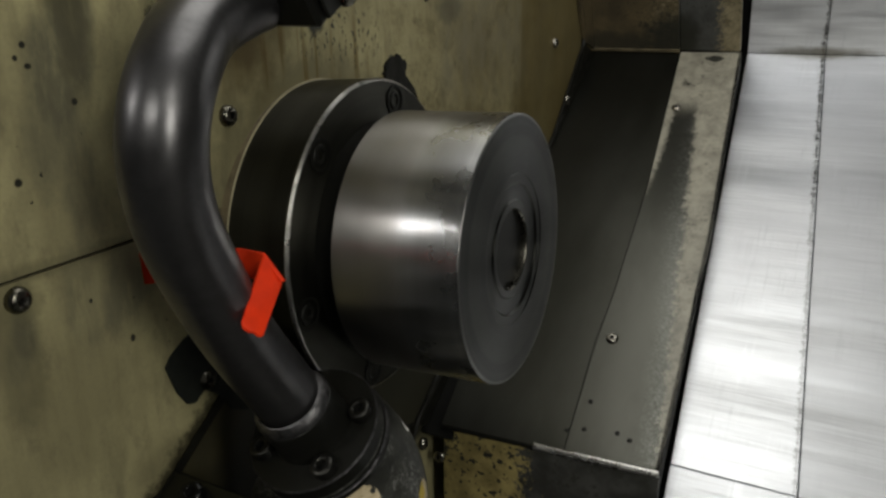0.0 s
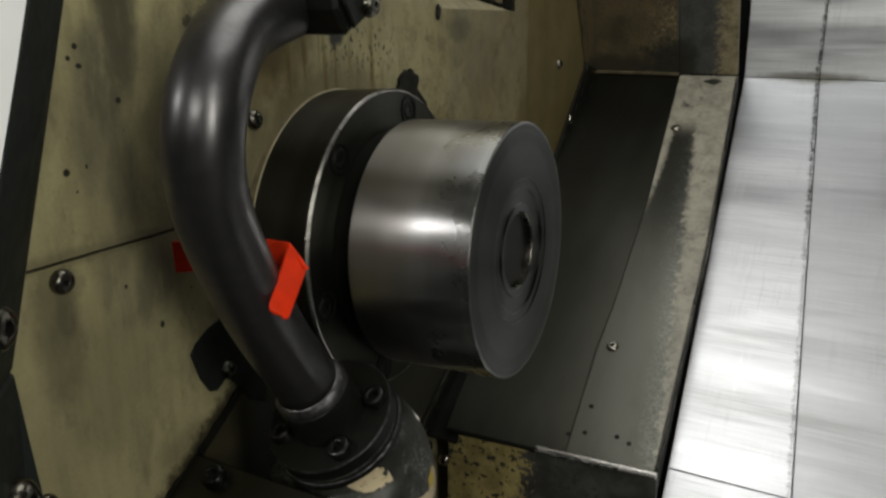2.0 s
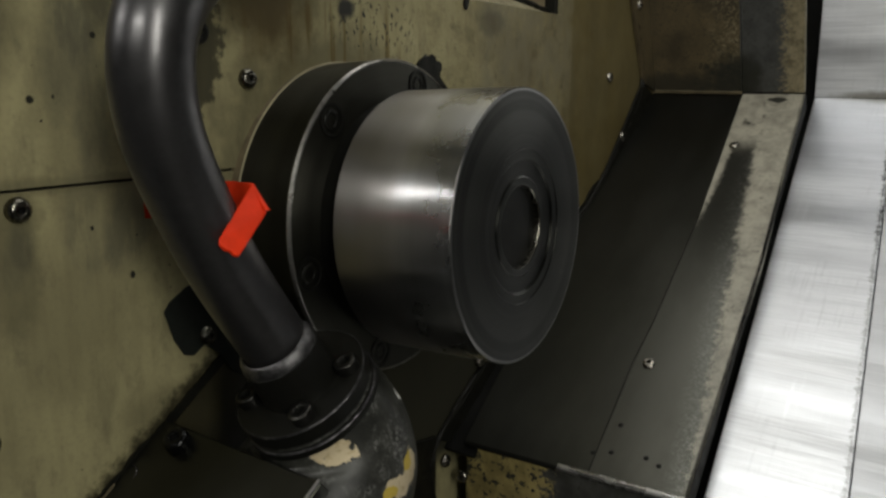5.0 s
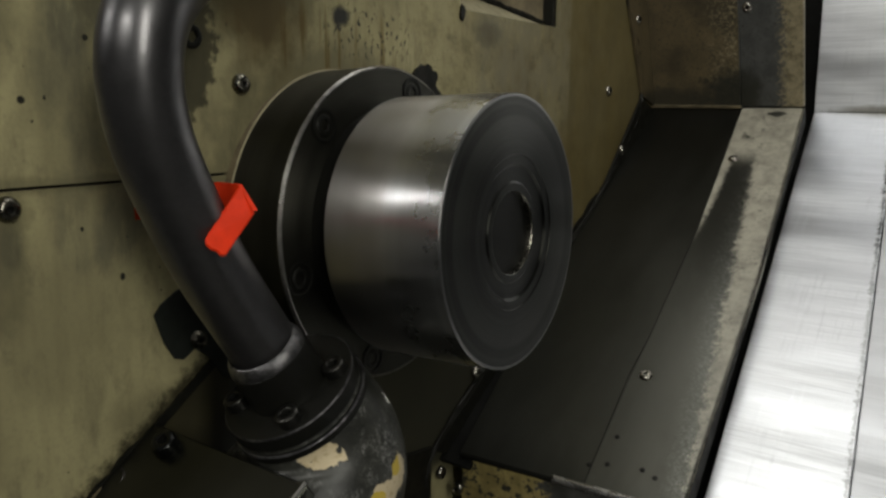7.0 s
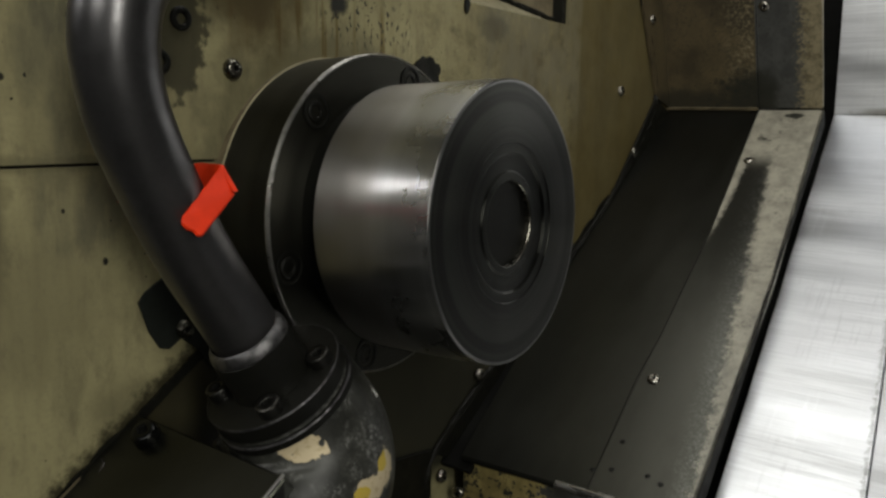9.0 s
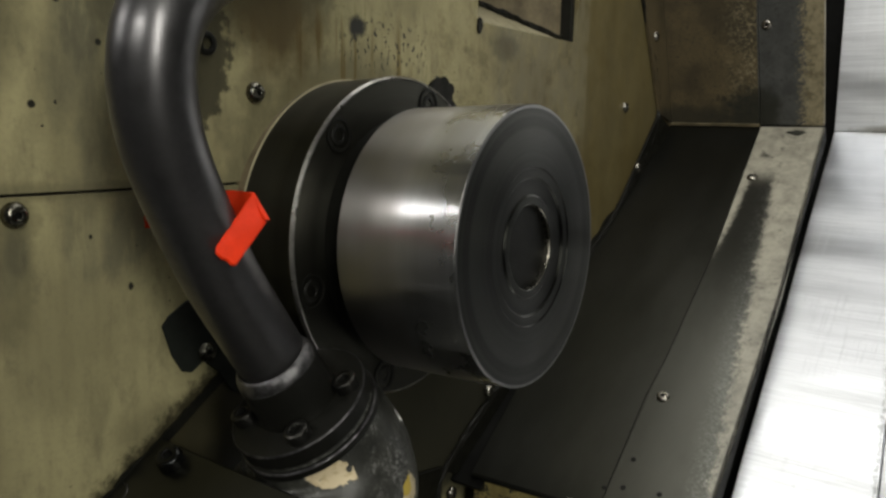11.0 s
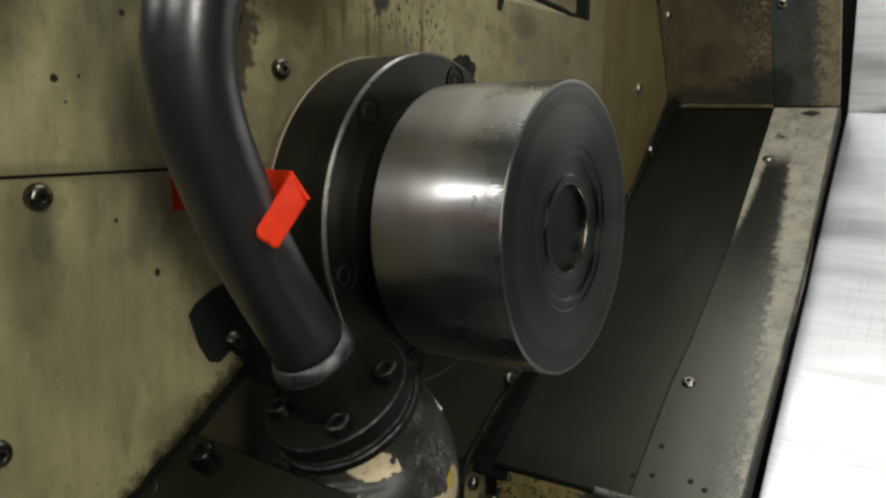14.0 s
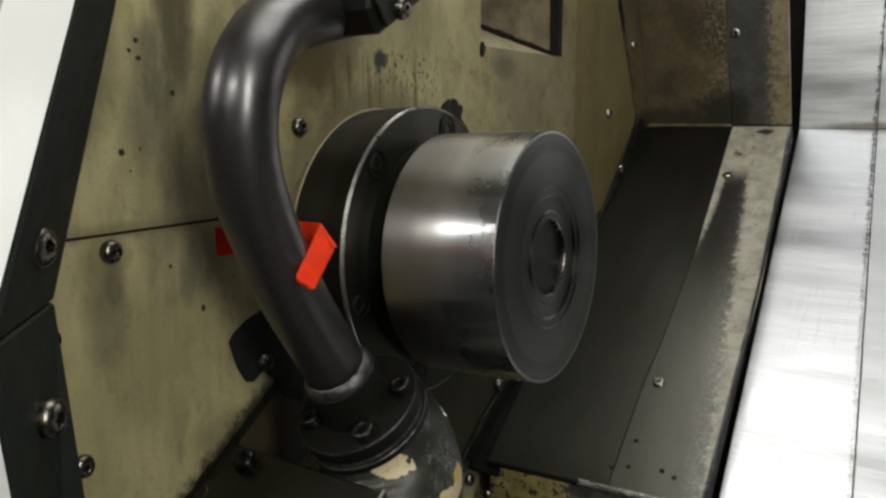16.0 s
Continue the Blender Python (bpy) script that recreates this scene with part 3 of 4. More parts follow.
def upper_sheet():
    bm = bmesh.new()
    ys, zs = (-0.043, 0.3585, 0.529, 1.1), (SEAM + 0.0008, 1.1245, 1.215, 1.50)
    for i in range(3):
        for j in range(3):
            if (i, j) == (1, 1):
                continue
            bm.faces.new([bm.verts.new((0, y, z)) for y, z in ((ys[i], zs[j]), (ys[i + 1], zs[j]), (ys[i + 1], zs[j + 1]), (ys[i], zs[j + 1]))])
    bmesh.ops.remove_doubles(bm, verts=bm.verts, dist=1e-5)
    ext = bmesh.ops.extrude_face_region(bm, geom=bm.faces[:])
    bmesh.ops.translate(bm, verts=[g for g in ext["geom"] if isinstance(g, bmesh.types.BMVert)], vec=(-0.005, 0, 0))
    return bm


part("sheet", upper_sheet(), M_WALL, wall, "stained cream painted steel sheet with shade painted in")
part("sheet", slab([(0, -0.043, 0.5), (0, 1.1, 0.5), (0, 1.1, SEAM - 0.0008), (0, -0.043, SEAM - 0.0008)], (-0.005, 0, 0)), M_WALL, wall, "stained cream painted steel sheet with shade painted in")
part("sheet", slab([(0, 0.217, SEAM - 0.0008), (0, 1.1, SEAM - 0.0008), (0, 1.1, SEAM + 0.0008), (0, 0.217, SEAM + 0.0008)], (-0.005, 0, 0)), M_WALL, wall)
part("seam_backing", slab([(-0.0025, -0.043, SEAM - 0.004), (-0.0025, 1.1, SEAM - 0.004), (-0.0025, 1.1, SEAM + 0.004), (-0.0025, -0.043, SEAM + 0.004)], (-0.002, 0, 0)), M_SEAM, wall, "black gap between the sheets")
for y, z, turn in ((0.0015, 1.0, 10), (0.1360, 1.0590, 0), (0.099, 0.9165, 25), (-0.0336, 0.9635, 5), (-0.0225, 0.8966, 15), (0.651, 1.068, 30)):
    screw(SMALL if y > 0.3 else DOME, (0.0005, y, z), (1, 0, 0), wall, turn)

part("rubber_patch", slab([(0.0006, y, z) for y, z in ((0.0715, 0.9360), (0.0755, 0.9410), (0.0860, 0.9470), (0.0970, 0.9500), (0.125, 0.945), (0.135, 0.90), (0.1285, 0.8820), (0.1150, 0.8900), (0.1060, 0.9040), (0.0965, 0.9115), (0.0890, 0.9070), (0.0830, 0.9090), (0.0770, 0.9190))], (0.0012, 0, 0), 0.0004), M_RUBBER, wall, "dark green-grey worn rubber patch")

# made-up black plate that darkens what the chuck's underside reflects
part("shade_plate", slab([(0.0010, 0.135, 0.50), (0.0010, 0.322, 0.50), (0.0010, 0.322, 0.770), (0.0010, 0.135, 0.800)], (0.003, 0, 0), 0.0006), M_SEAL, wall, "black plate added to darken the wall under the chuck")
for y, z in ((0.1040, 1.0830), (0.0905, 1.0600)):
    screw(SUNK, (0.001, y, z), (1, 0, 0), wall)



def ragged(y, z, ry, rz, n, seed):
    """A lump of dried sealant with a torn outline, on the wall."""
    rng = random.Random(seed)
    ring = []
    for i in range(n):
        a = 2 * math.pi * i / n
        f = 0.86 + 0.28 * noise.noise((2.2 * math.cos(a), 2.2 * math.sin(a), seed)) + 0.16 * rng.random()
        ring.append((0.0004, y + ry * f * math.cos(a), z + rz * f * math.sin(a)))
    return slab(ring, (0.0016, 0, 0))


part("sealant", slab([(0.0004, y, z) for y, z in ((0.296, 1.068), (0.318, 1.068), (0.327, 1.062), (0.339, 1.052), (0.345, 1.040), (0.300, 1.030))], (0.0011, 0, 0)), M_SEAL, wall, "black sealant beside the flange")
part("sealant", ragged(0.3115, 1.0675, 0.0165, 0.0115, 44, 5), M_SEAL, wall, "torn lump of black sealant")

part("sealant", ragged(0.3600, 1.1215, 0.0035, 0.0060, 24, 11), M_SEAL, wall, "black sealant at the pocket's corner")

# recess behind the wall
recess = tagged(part("recess", slab([(-0.070, 0.3585, 1.165), (-0.012, 0.529, 1.126), (-0.012, 0.529, 1.23), (-0.070, 0.3585, 1.23)], (-0.004, 0, 0)), M_RECESS), "brown stained pocket let into the wall", "recess", kind="structure")
part("ledge", slab([(-0.005, 0.3585, 1.1240), (-0.070, 0.3585, 1.165), (-0.012, 0.529, 1.126), (-0.005, 0.529, 1.1240)], (0, 0, -0.004)), M_CREAM, recess, "sloping cream painted ledge")
part("bead", swept(spline([(-0.068, 0.360, 1.166), (-0.048, 0.415, 1.153), (-0.028, 0.475, 1.139), (-0.012, 0.527, 1.128)], 14), 0.0026, 10, True, 0.9), M_SEAL, recess, "bead of black sealant")
part("cheek", slab([(-0.005, 0.3585, 1.10), (-0.074, 0.3585, 1.10), (-0.074, 0.3585, 1.23), (-0.005, 0.3585, 1.23)], (0, -0.004, 0)), M_SEAL, recess)
part("cheek", slab([(-0.004, 0.5285, 1.1245), (-0.004, 0.5215, 1.1262), (-0.004, 0.5205, 1.214), (-0.004, 0.5285, 1.214)], (-0.016, 0, 0)), M_SEAL, recess)
part("lid", slab([(-0.005, 0.345, 1.2155), (-0.074, 0.345, 1.2155), (-0.074, 0.545, 1.2155), (-0.005, 0.545, 1.2155)], (0, 0, 0.004)), M_RECESS, recess)

# ---------------------------------------------------------------- rear plates of the slanted bed
SLOPE, BED0, COVER0 = 0.645, 0.5415, 0.503
NB = Vector((0, -SLOPE, 1)).normalized()


def on_bed(x, y, off=0.0):
    return Vector((x, y, BED0 + SLOPE * y)) + NB * off


def on_cover(x, y, off=0.0):
    return Vector((x, y, COVER0 + SLOPE * y)) + NB * off


plate_a = tagged(part("bed_plate", slab([on_bed(0.0, 0.7895), on_bed(0.108, 0.7905), on_bed(0.123, 0.606), on_bed(0.1295, 0.346), on_bed(0.019, 0.3425), on_bed(0.001, 0.60)], -NB * 0.006), M_DARK), "dark oily steel plate on the slanted bed", "plate", kind="structure")
plate_b = tagged(part("bed_plate", slab([on_bed(0.1081, 0.7905), on_bed(0.1763, 0.7925), on_bed(0.1967, 0.558), on_bed(0.206, 0.3485), on_bed(0.1296, 0.346), on_bed(0.12305, 0.606)], -NB * 0.006), M_REAR), "steel plate with cream paint worn to grey metal", "plate", kind="structure")
screw(SMALL, on_bed(0.1255, 0.706), NB, plate_b)
screw(SMALL, on_bed(0.1385, 0.443), NB, plate_a, 20)
for x, y in ((0.138, 0.388), (0.167, 0.369), (0.178, 0.366), (0.1265, 0.362), (0.1400, 0.366)):
    part("rivet", turned([(0.0022, -0.001), (0.0021, 0.0004), (0.0012, 0.0009), (0, 0.001)], 12, None, facing(on_bed(x, y), NB)), M_BLACK, plate_b)
# lip coloured in two lengths: bright where the fold shines, black where not
part("lip", swept([on_bed(0.104 + 0.102 * k / 4, 0.3450 + 0.0032 * k / 4, -0.0020) for k in range(5)], 0.0031, 16), M_EDGE, plate_b, "bright lip at the foot of the plate, its sheen painted in", smooth=True)
part("lip", swept([on_bed(0.019 + 0.085 * k / 4, 0.3425 + 0.0028 * k / 4, -0.0028) for k in range(5)], 0.0028, 16), M_BLACK, plate_a, "dark lip at the foot of the plate, where no sheen falls", smooth=True)
part("seam", swept([on_bed(x, y) for x, y in ((0.1080, 0.790), (0.1230, 0.606), (0.1262, 0.480), (0.1246, 0.440), (0.1295, 0.347))], 0.0005, 6), M_HOLE, plate_b, "thin black seam between the plates")
# turned-down edge that faces the cover, coloured black to deepen the gap's shade
part("edge", slab([on_bed(0.1765, 0.7925), on_bed(0.1969, 0.558), on_bed(0.2062, 0.3485), on_bed(0.2062, 0.3485, -0.02), on_bed(0.1969, 0.558, -0.02), on_bed(0.1765, 0.7925, -0.02)], (-0.003, 0, 0)), M_HOLE, plate_b)


def on_upper(x, z):
    return Vector((x, 0.79 - 0.4 * (z - 1.051), z))


NU = Vector((0, -1, -0.4)).normalized()
upper = tagged(part("rear_panel", slab([on_upper(0.0, 1.0535), on_upper(0.1075, 1.0535), on_upper(0.1062, 1.32), on_upper(-0.003, 1.32)], -NU * 0.006, 0.0008), M_UPPER), "brown and cream painted rear panel with chipped paint", "panel", kind="structure")
upper_b = tagged(part("rear_panel", slab([on_upper(0.1079, 1.0535), on_upper(0.1755, 1.0535), on_upper(0.1712, 1.32), on_upper(0.1066, 1.32)], -NU * 0.006, 0.0008), M_UPPER), "grey worn rear panel with cream paint at its edge", "panel", kind="structure")
screw(SMALL, on_upper(0.1165, 1.1605), NU, upper_b, 12)
part("fillet", slab([on_upper(0.0, 1.0520), on_upper(0.1075, 1.0520), on_upper(0.1075, 1.0550) + NU * 0.001, on_upper(0.0, 1.0550) + NU * 0.001], (0, -0.003, -0.001)), M_RECESS, upper)

# dark channel behind the gap, painted black in place of shade
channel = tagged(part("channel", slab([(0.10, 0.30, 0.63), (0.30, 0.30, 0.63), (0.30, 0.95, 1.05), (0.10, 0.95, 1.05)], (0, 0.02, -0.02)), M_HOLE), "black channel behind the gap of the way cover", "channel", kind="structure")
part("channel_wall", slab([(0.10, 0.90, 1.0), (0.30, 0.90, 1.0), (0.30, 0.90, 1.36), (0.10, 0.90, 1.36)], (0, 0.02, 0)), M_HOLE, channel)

# ---------------------------------------------------------------- telescopic way cover
cover = tagged(part("way_cover", slab([on_cover(0.1765, 0.8455), on_cover(0.262, 0.8455), on_cover(0.3035, 0.3865), on_cover(0.2075, 0.3865)], -NB * 0.003, 0.0008), M_COVER), "brushed stainless steel telescopic way cover", "way cover", kind="structure")
part("plate", slab([on_cover(0.2625, 0.8455), on_cover(0.75, 0.8455), on_cover(0.75, 0.3865), on_cover(0.304, 0.3865)], -NB * 0.003, 0.0006), M_COVER_DIM, cover)
part("riser", slab([on_cover(0.1765, 0.8457), on_cover(0.262, 0.8457), (0.256, 0.842, 1.36), (0.171, 0.842, 1.36)], (0, 0.003, 0), 0.0006), M_COVER, cover)
part("riser", slab([on_cover(0.2625, 0.8457), on_cover(0.75, 0.8457), (0.75, 0.842, 1.36), (0.2565, 0.842, 1.36)], (0, 0.003, 0), 0.0006), M_COVER, cover)
part("skirt", slab([on_cover(0.2075, 0.3862), on_cover(0.3035, 0.3862), (0.3165, 0.250, 0.6585), (0.2165, 0.250, 0.6585)], (0, 0.003, -0.002), 0.0006), M_COVER, cover)
part("skirt", slab([on_cover(0.304, 0.3862), on_cover(0.75, 0.3862), (0.75, 0.250, 0.6585), (0.317, 0.250, 0.6585)], (0, 0.003, -0.002), 0.0006), M_COVER, cover)

part("fold_line", swept([on_cover(0.2078, 0.3864), on_cover(0.3035, 0.3864), on_cover(0.75, 0.3864)], 0.0009, 8, True, 0.5), M_RECESS, cover, "brown dirt along the fold")

# panel under the bed plates
low = tagged(part("lower_panel", slab([(0.0195, 0.345, 0.758), (0.206, 0.351, 0.761), (0.206, 0.351, 0.55), (0.0195, 0.345, 0.55)], (0, 0.006, 0)), M_LOW), "blistered cream and black painted panel under the bed", "panel", kind="structure")
screw(SMALL, (0.016, 0.343, 0.728), (0, -1, 0), low)

# ---------------------------------------------------------------- joint strips between wall and bed
strip = tagged(part("joint_strip", slab([(0.001, 0.744, 1.0645), (0.001, 0.636, 0.955), (0.001, 0.326, 0.765), (0.001, 0.343, 0.756), (0.001, 0.60, 0.923), (0.001, 0.788, 1.046)], (0.0030, 0, 0), 0.0008), M_SEAL), "black sealed joint strip between wall and bed", "joint strip", kind="structure")
for at in ((0.0045, 0.687, 1.002), (0.0045, 0.387, 0.817), (0.0045, 0.335, 0.742)):
    screw(SMALL, at, (1, 0, 0), strip)
part("bead", swept(spline([(0.002, 0.604, 1.315), (0.002, 0.674, 1.19), (0.002, 0.744, 1.0645), (0.003, 0.636, 0.955), (0.003, 0.47, 0.853), (0.003, 0.326, 0.765), (0.003, 0.322, 0.70)], 20), 0.0022, 8, True, 0.8), M_SEAL, strip, "bead of black sealant")
part("trough", slab([on_bed(-0.004, 0.79, -0.006), on_bed(0.03, 0.79, -0.006), on_bed(0.03, 0.335, -0.006), on_bed(-0.004, 0.335, -0.006)], -NB * 0.004), M_HOLE, strip)
strip_up = tagged(part("joint_strip", slab([(0.001, 0.604, 1.315), (0.001, 0.744, 1.0645), (0.001, 0.788, 1.053), (0.001, 0.683, 1.315)], (0.003, 0, 0)), M_UPPER), "brown strip beside the rear panel", "joint strip", kind="structure")
screw(SMALL, (0.004, 0.717, 1.150), (1, 0, 0), strip_up)

# ---------------------------------------------------------------- chute at the foot
chute = tagged(part("chute", slab([(0.0, 0.069, 0.876), (0.117, 0.069, 0.876), (0.100, -0.30, 0.6215), (0.0, -0.30, 0.6215)], (0, 0.006, -0.008), 0.001), M_DARK), "dark oily chip chute under the headstock", "chute", kind="structure")
part("side", slab([(0.117, 0.068, 0.874), (0.100, -0.30, 0.62), (0.100, -0.30, 0.5), (0.117, 0.068, 0.5)], (-0.004, 0, 0)), M_BLACK, chute)


def smear(line, wide, n, seed):
    """A thin uneven smear of sealant on the wall along a line of (y, z)."""
    rng = random.Random(seed)
    (y0, z0), (y1, z1) = line
    d = Vector((y1 - y0, z1 - z0)).normalized()
    up, low = [], []
    for i in range(n + 1):
        t = i / n
        y, z = y0 + (y1 - y0) * t, z0 + (z1 - z0) * t
        a = wide * (0.35 + 0.65 * abs(noise.noise((t * 9, seed, 0))) * 2 + 0.25 * rng.random())
        up.append((0.0004, y - d.y * a, z + d.x * a))
        low.append((0.0004, y + d.y * 0.004, z - d.x * 0.004))
    return slab(up + low[::-1], (0.0011, 0, 0))


part("smear", smear(((-0.05, 0.794), (0.116, 0.906)), 0.0032, 90, 3), M_SEAL, chute, "black smeared sealant")
part("smear", smear(((0.326, 0.765), (0.636, 0.955)), 0.0040, 80, 7), M_SEAL, strip, "black smeared sealant")
# glint along the chute's right edge, added as a strip of bright steel
part("edge", swept([(0.1158, 0.069, 0.8768), (0.1140, 0.04, 0.8568), (0.1000, -0.30, 0.6225)], 0.0009, 8), M_EDGE, chute, "bright strip standing for the glint on the chute's edge")
rng = random.Random(12)
for i in range(6):
    y = -0.012 + 0.058 * rng.random()
    x = 0.004 + 0.030 * rng.random()
    z = 0.8284 + 0.69 * y - 0.0005
    size = 0.0012 + 0.0016 * rng.random()
    chip = swept([Vector((x, y, z)) + Vector((size * 2 * math.cos(q), size * 2.2 * math.sin(q) * 0.82, size * 2.2 * math.sin(q) * 0.57 + 0.0006 * q)) for q in (0.5 * k for k in range(5))], 0.0005, 6)
    tagged(part("metal_chip", chip, M_WELD if i % 3 else M_SCREW), "small curled bright metal chip lying on the oily chute", "metal chip", "chips on the chute")
part("scraped_edge", slab([(0.0020, y, 0.8262 + 0.675 * y + d) for y, d in ((-0.006, 0.0), (0.006, 0.0012), (0.020, 0.0004), (0.034, 0.0010), (0.035, 0.0034), (0.022, 0.0036), (0.010, 0.0042), (-0.004, 0.0022))], (0.0012, 0, 0)), M_RECESS, chute, "scraped paint along the joint")
screw(GRIMY, (0.023, 0.060, 0.8725), (0.2, -0.5, 0.8), chute)

# ---------------------------------------------------------------- spindle nose and chuck
AXIS = Vector((1, 0.031, 0.0356)).normalized()
SPIN = Matrix.Translation((0, 0.217, 0.9716)) @ AXIS.to_track_quat("Z", "Y").to_matrix().to_4x4()
flange = thing("spindle_flange", SPIN, "round blackened steel spindle flange with socket screws", "flange")
part("body", turned([(0.0, -0.02), (0.0985, -0.02), (0.0985, 0.003), (0.0990, 0.0430), (0.0978, 0.0448), (0.0, 0.0450)], 128), M_FLANGE, flange, smooth=True)
part("rim", turned([(0.0993, 0.0428), (0.0995, 0.0436), (0.0984, 0.0449), (0.0976, 0.0452), (0.0976, 0.0445)], 128), M_RIM, flange, "thin bright worn rim", smooth=True)
part("ridge", turned([(0.0984, -0.006), (0.0998, -0.006), (0.0994, 0.0034), (0.0984, 0.0038)], 96), M_RECESS, flange, "brown stained paint ridge round the flange's foot")
part("paint_line", turned([(0.0984, 0.0034), (0.0995, 0.0035), (0.0994, 0.0039), (0.0984, 0.0041)], 96), M_CREAM, flange, "thin line of cream paint round the flange")


def seated_screw(parent, r, angle, h):
    a = radians(angle)
    at = (r * math.cos(a), r * math.sin(a), h)
    part("counterbore", turned([(0.0098, 0.0), (0.0100, 0.0008), (0.0088, 0.0009), (0.0078, 0.0006)], 32, None, Matrix.Translation(at)), M_BLACK, parent)
    screw(SUNK, at, (0, 0, 1), parent, angle)


Y_AXIS = SPIN.to_3x3().inverted() @ Vector((0, 1, 0))
Z_AXIS = SPIN.to_3x3().inverted() @ Vector((0, 0, 1))
for k in range(6):
    a = radians(73 + 60.5 * k)
    v = Y_AXIS * math.cos(a) + Z_AXIS * math.sin(a)
    seated_screw(flange, 0.0872, math.degrees(math.atan2(v.y, v.x)), 0.0448)

chuck = thing("chuck", SPIN @ Matrix.Translation((0, 0, 0.0448)), "turned bright steel collet chuck body on the spindle", "chuck")
part("neck", turned([(0.0, 0.0), (0.074, 0.0), (0.074, 0.0145), (0.0, 0.0145)], 96), M_BLACK, chuck, smooth=True)
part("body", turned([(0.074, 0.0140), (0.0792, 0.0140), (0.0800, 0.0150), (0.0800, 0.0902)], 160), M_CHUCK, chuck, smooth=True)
part("chamfer", turned([(0.0800, 0.0902), (0.0798, 0.0905), (0.0794, 0.0908), (0.0780, 0.0908)], 160), M_CHAMFER, chuck, smooth=True, angle=60)
part("face", turned([(0.0780, 0.0908), (0.0455, 0.0908), (0.0448, 0.0902), (0.0400, 0.0900), (0.0385, 0.0888), (0.0300, 0.0884), (0.0288, 0.0892), (0.0250, 0.0892), (0.0244, 0.0889)], 160), M_FACE, chuck, "finely faced steel front with stepped rings, coloured dark as if unlit", smooth=True)
part("bore_wall", turned([(0.0244, 0.0889), (0.0240, 0.0884), (0.0240, 0.0840)], 160), M_BUTTON, chuck, "smooth wall of the bore", smooth=True)
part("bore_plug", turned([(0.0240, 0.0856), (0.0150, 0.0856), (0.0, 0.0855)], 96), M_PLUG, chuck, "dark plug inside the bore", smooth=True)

# ---------------------------------------------------------------- bent pipe on its base
PIPE_LINE = [(0.0739, 0.0955, 0.911), (0.0705, 0.0865, 0.9285), (0.069, 0.0765, 0.945), (0.0675, 0.0625, 0.967), (0.0675, 0.0520, 0.986), (0.068, 0.0385, 1.013), (0.069, 0.0285, 1.036), (0.0715, 0.0235, 1.060), (0.0735, 0.0265, 1.082), (0.068, 0.0405, 1.0965), (0.061, 0.0565, 1.1075), (0.0565, 0.075, 1.115), (0.056, 0.100, 1.122), (0.056, 0.130, 1.128)]
BASE_AT = Vector(PIPE_LINE[0])
pipe = thing("bent_pipe", Matrix.Translation(BASE_AT), "bent satin black painted steel pipe beside the chuck", "pipe")
course = spline(PIPE_LINE, 12)
for _ in range(60):
    course = [course[0]] + [(a + b + c) / 3 for a, b, c in zip(course, course[1:], course[2:])] + [course[-1]]
part("tube", swept([p - BASE_AT for p in course], 0.0172, 48), M_PIPE, pipe, smooth=True)
WAY = Vector((-0.079, -0.53, 0.84)).normalized()
TURN = WAY.to_track_quat("Z", "Y").to_matrix().to_4x4()
part("weld_band", turned([(0.0200, 0.0172), (0.0203, 0.0180), (0.0199, 0.0200), (0.0189, 0.0220), (0.0178, 0.0232), (0.0170, 0.0236)], 64, None, TURN), M_WELD, pipe, "brushed bright weld band", smooth=True)
part("collar", turned([(0.0, -0.006), (0.0215, -0.006), (0.0208, -0.002), (0.0204, 0.0172), (0.0196, 0.0178), (0.0, 0.0178)], 64, None, TURN), M_BLACK, pipe, smooth=True)
pf = part("pipe_flange", turned([(0.0, -0.0145), (0.0358, -0.0145), (0.0362, -0.0138), (0.0362, -0.0062), (0.0354, -0.0054), (0.0, -0.0054)], 80, None, TURN), M_BLACK, pipe, "black flange with a worn bright edge", smooth=True)
part("flange_edge", turned([(0.03622, -0.0064), (0.0364, -0.0060), (0.0360, -0.0053), (0.0356, -0.0053)], 80, None, TURN), M_WELD, pf, "bright worn edge", smooth=True)


def flange_angle(x, y, z):
    v = TURN.to_3x3().inverted() @ (Vector((x, y, z)) - BASE_AT)
    return math.atan2(v.y, v.x)


a0, a1, a2 = flange_angle(0.098, 0.1063, 0.920), flange_angle(0.094, 0.0789, 0.9012), flange_angle(0.0533, 0.0811, 0.8988)
for a in (a0, a1, a2, a1 + math.pi):
    at = TURN @ Vector((0.0279 * math.cos(a), 0.0279 * math.sin(a), -0.0055))
    screw(CAP, at, WAY, pipe, 20)
lug = slab([Vector((0.090, y, z)) - BASE_AT for y, z in ((0.0965, 1.1190), (0.1050, 1.1065), (0.1475, 1.1305), (0.230, 1.177), (0.215, 1.205), (0.092, 1.150))], (-0.034, 0, 0), 0.002)
lug = part("end_lug", lug, M_BLACK, pipe)
part("lug_plate", slab([Vector((0.0903, y, z)) - BASE_AT for y, z in ((0.1005, 1.1215), (0.1080, 1.1105), (0.1475, 1.1328), (0.225, 1.177), (0.215, 1.198), (0.096, 1.147))], (0.0025, 0, 0), 0.0008), M_BLACK, lug)
screw(DOME, Vector((0.0928, 0.1205, 1.1215)) - BASE_AT, (1, 0, 0), pipe)

base = thing("cast_pedestal", Matrix.Translation(BASE_AT), "grimy cast base with chipped cream and yellow paint", "casting")
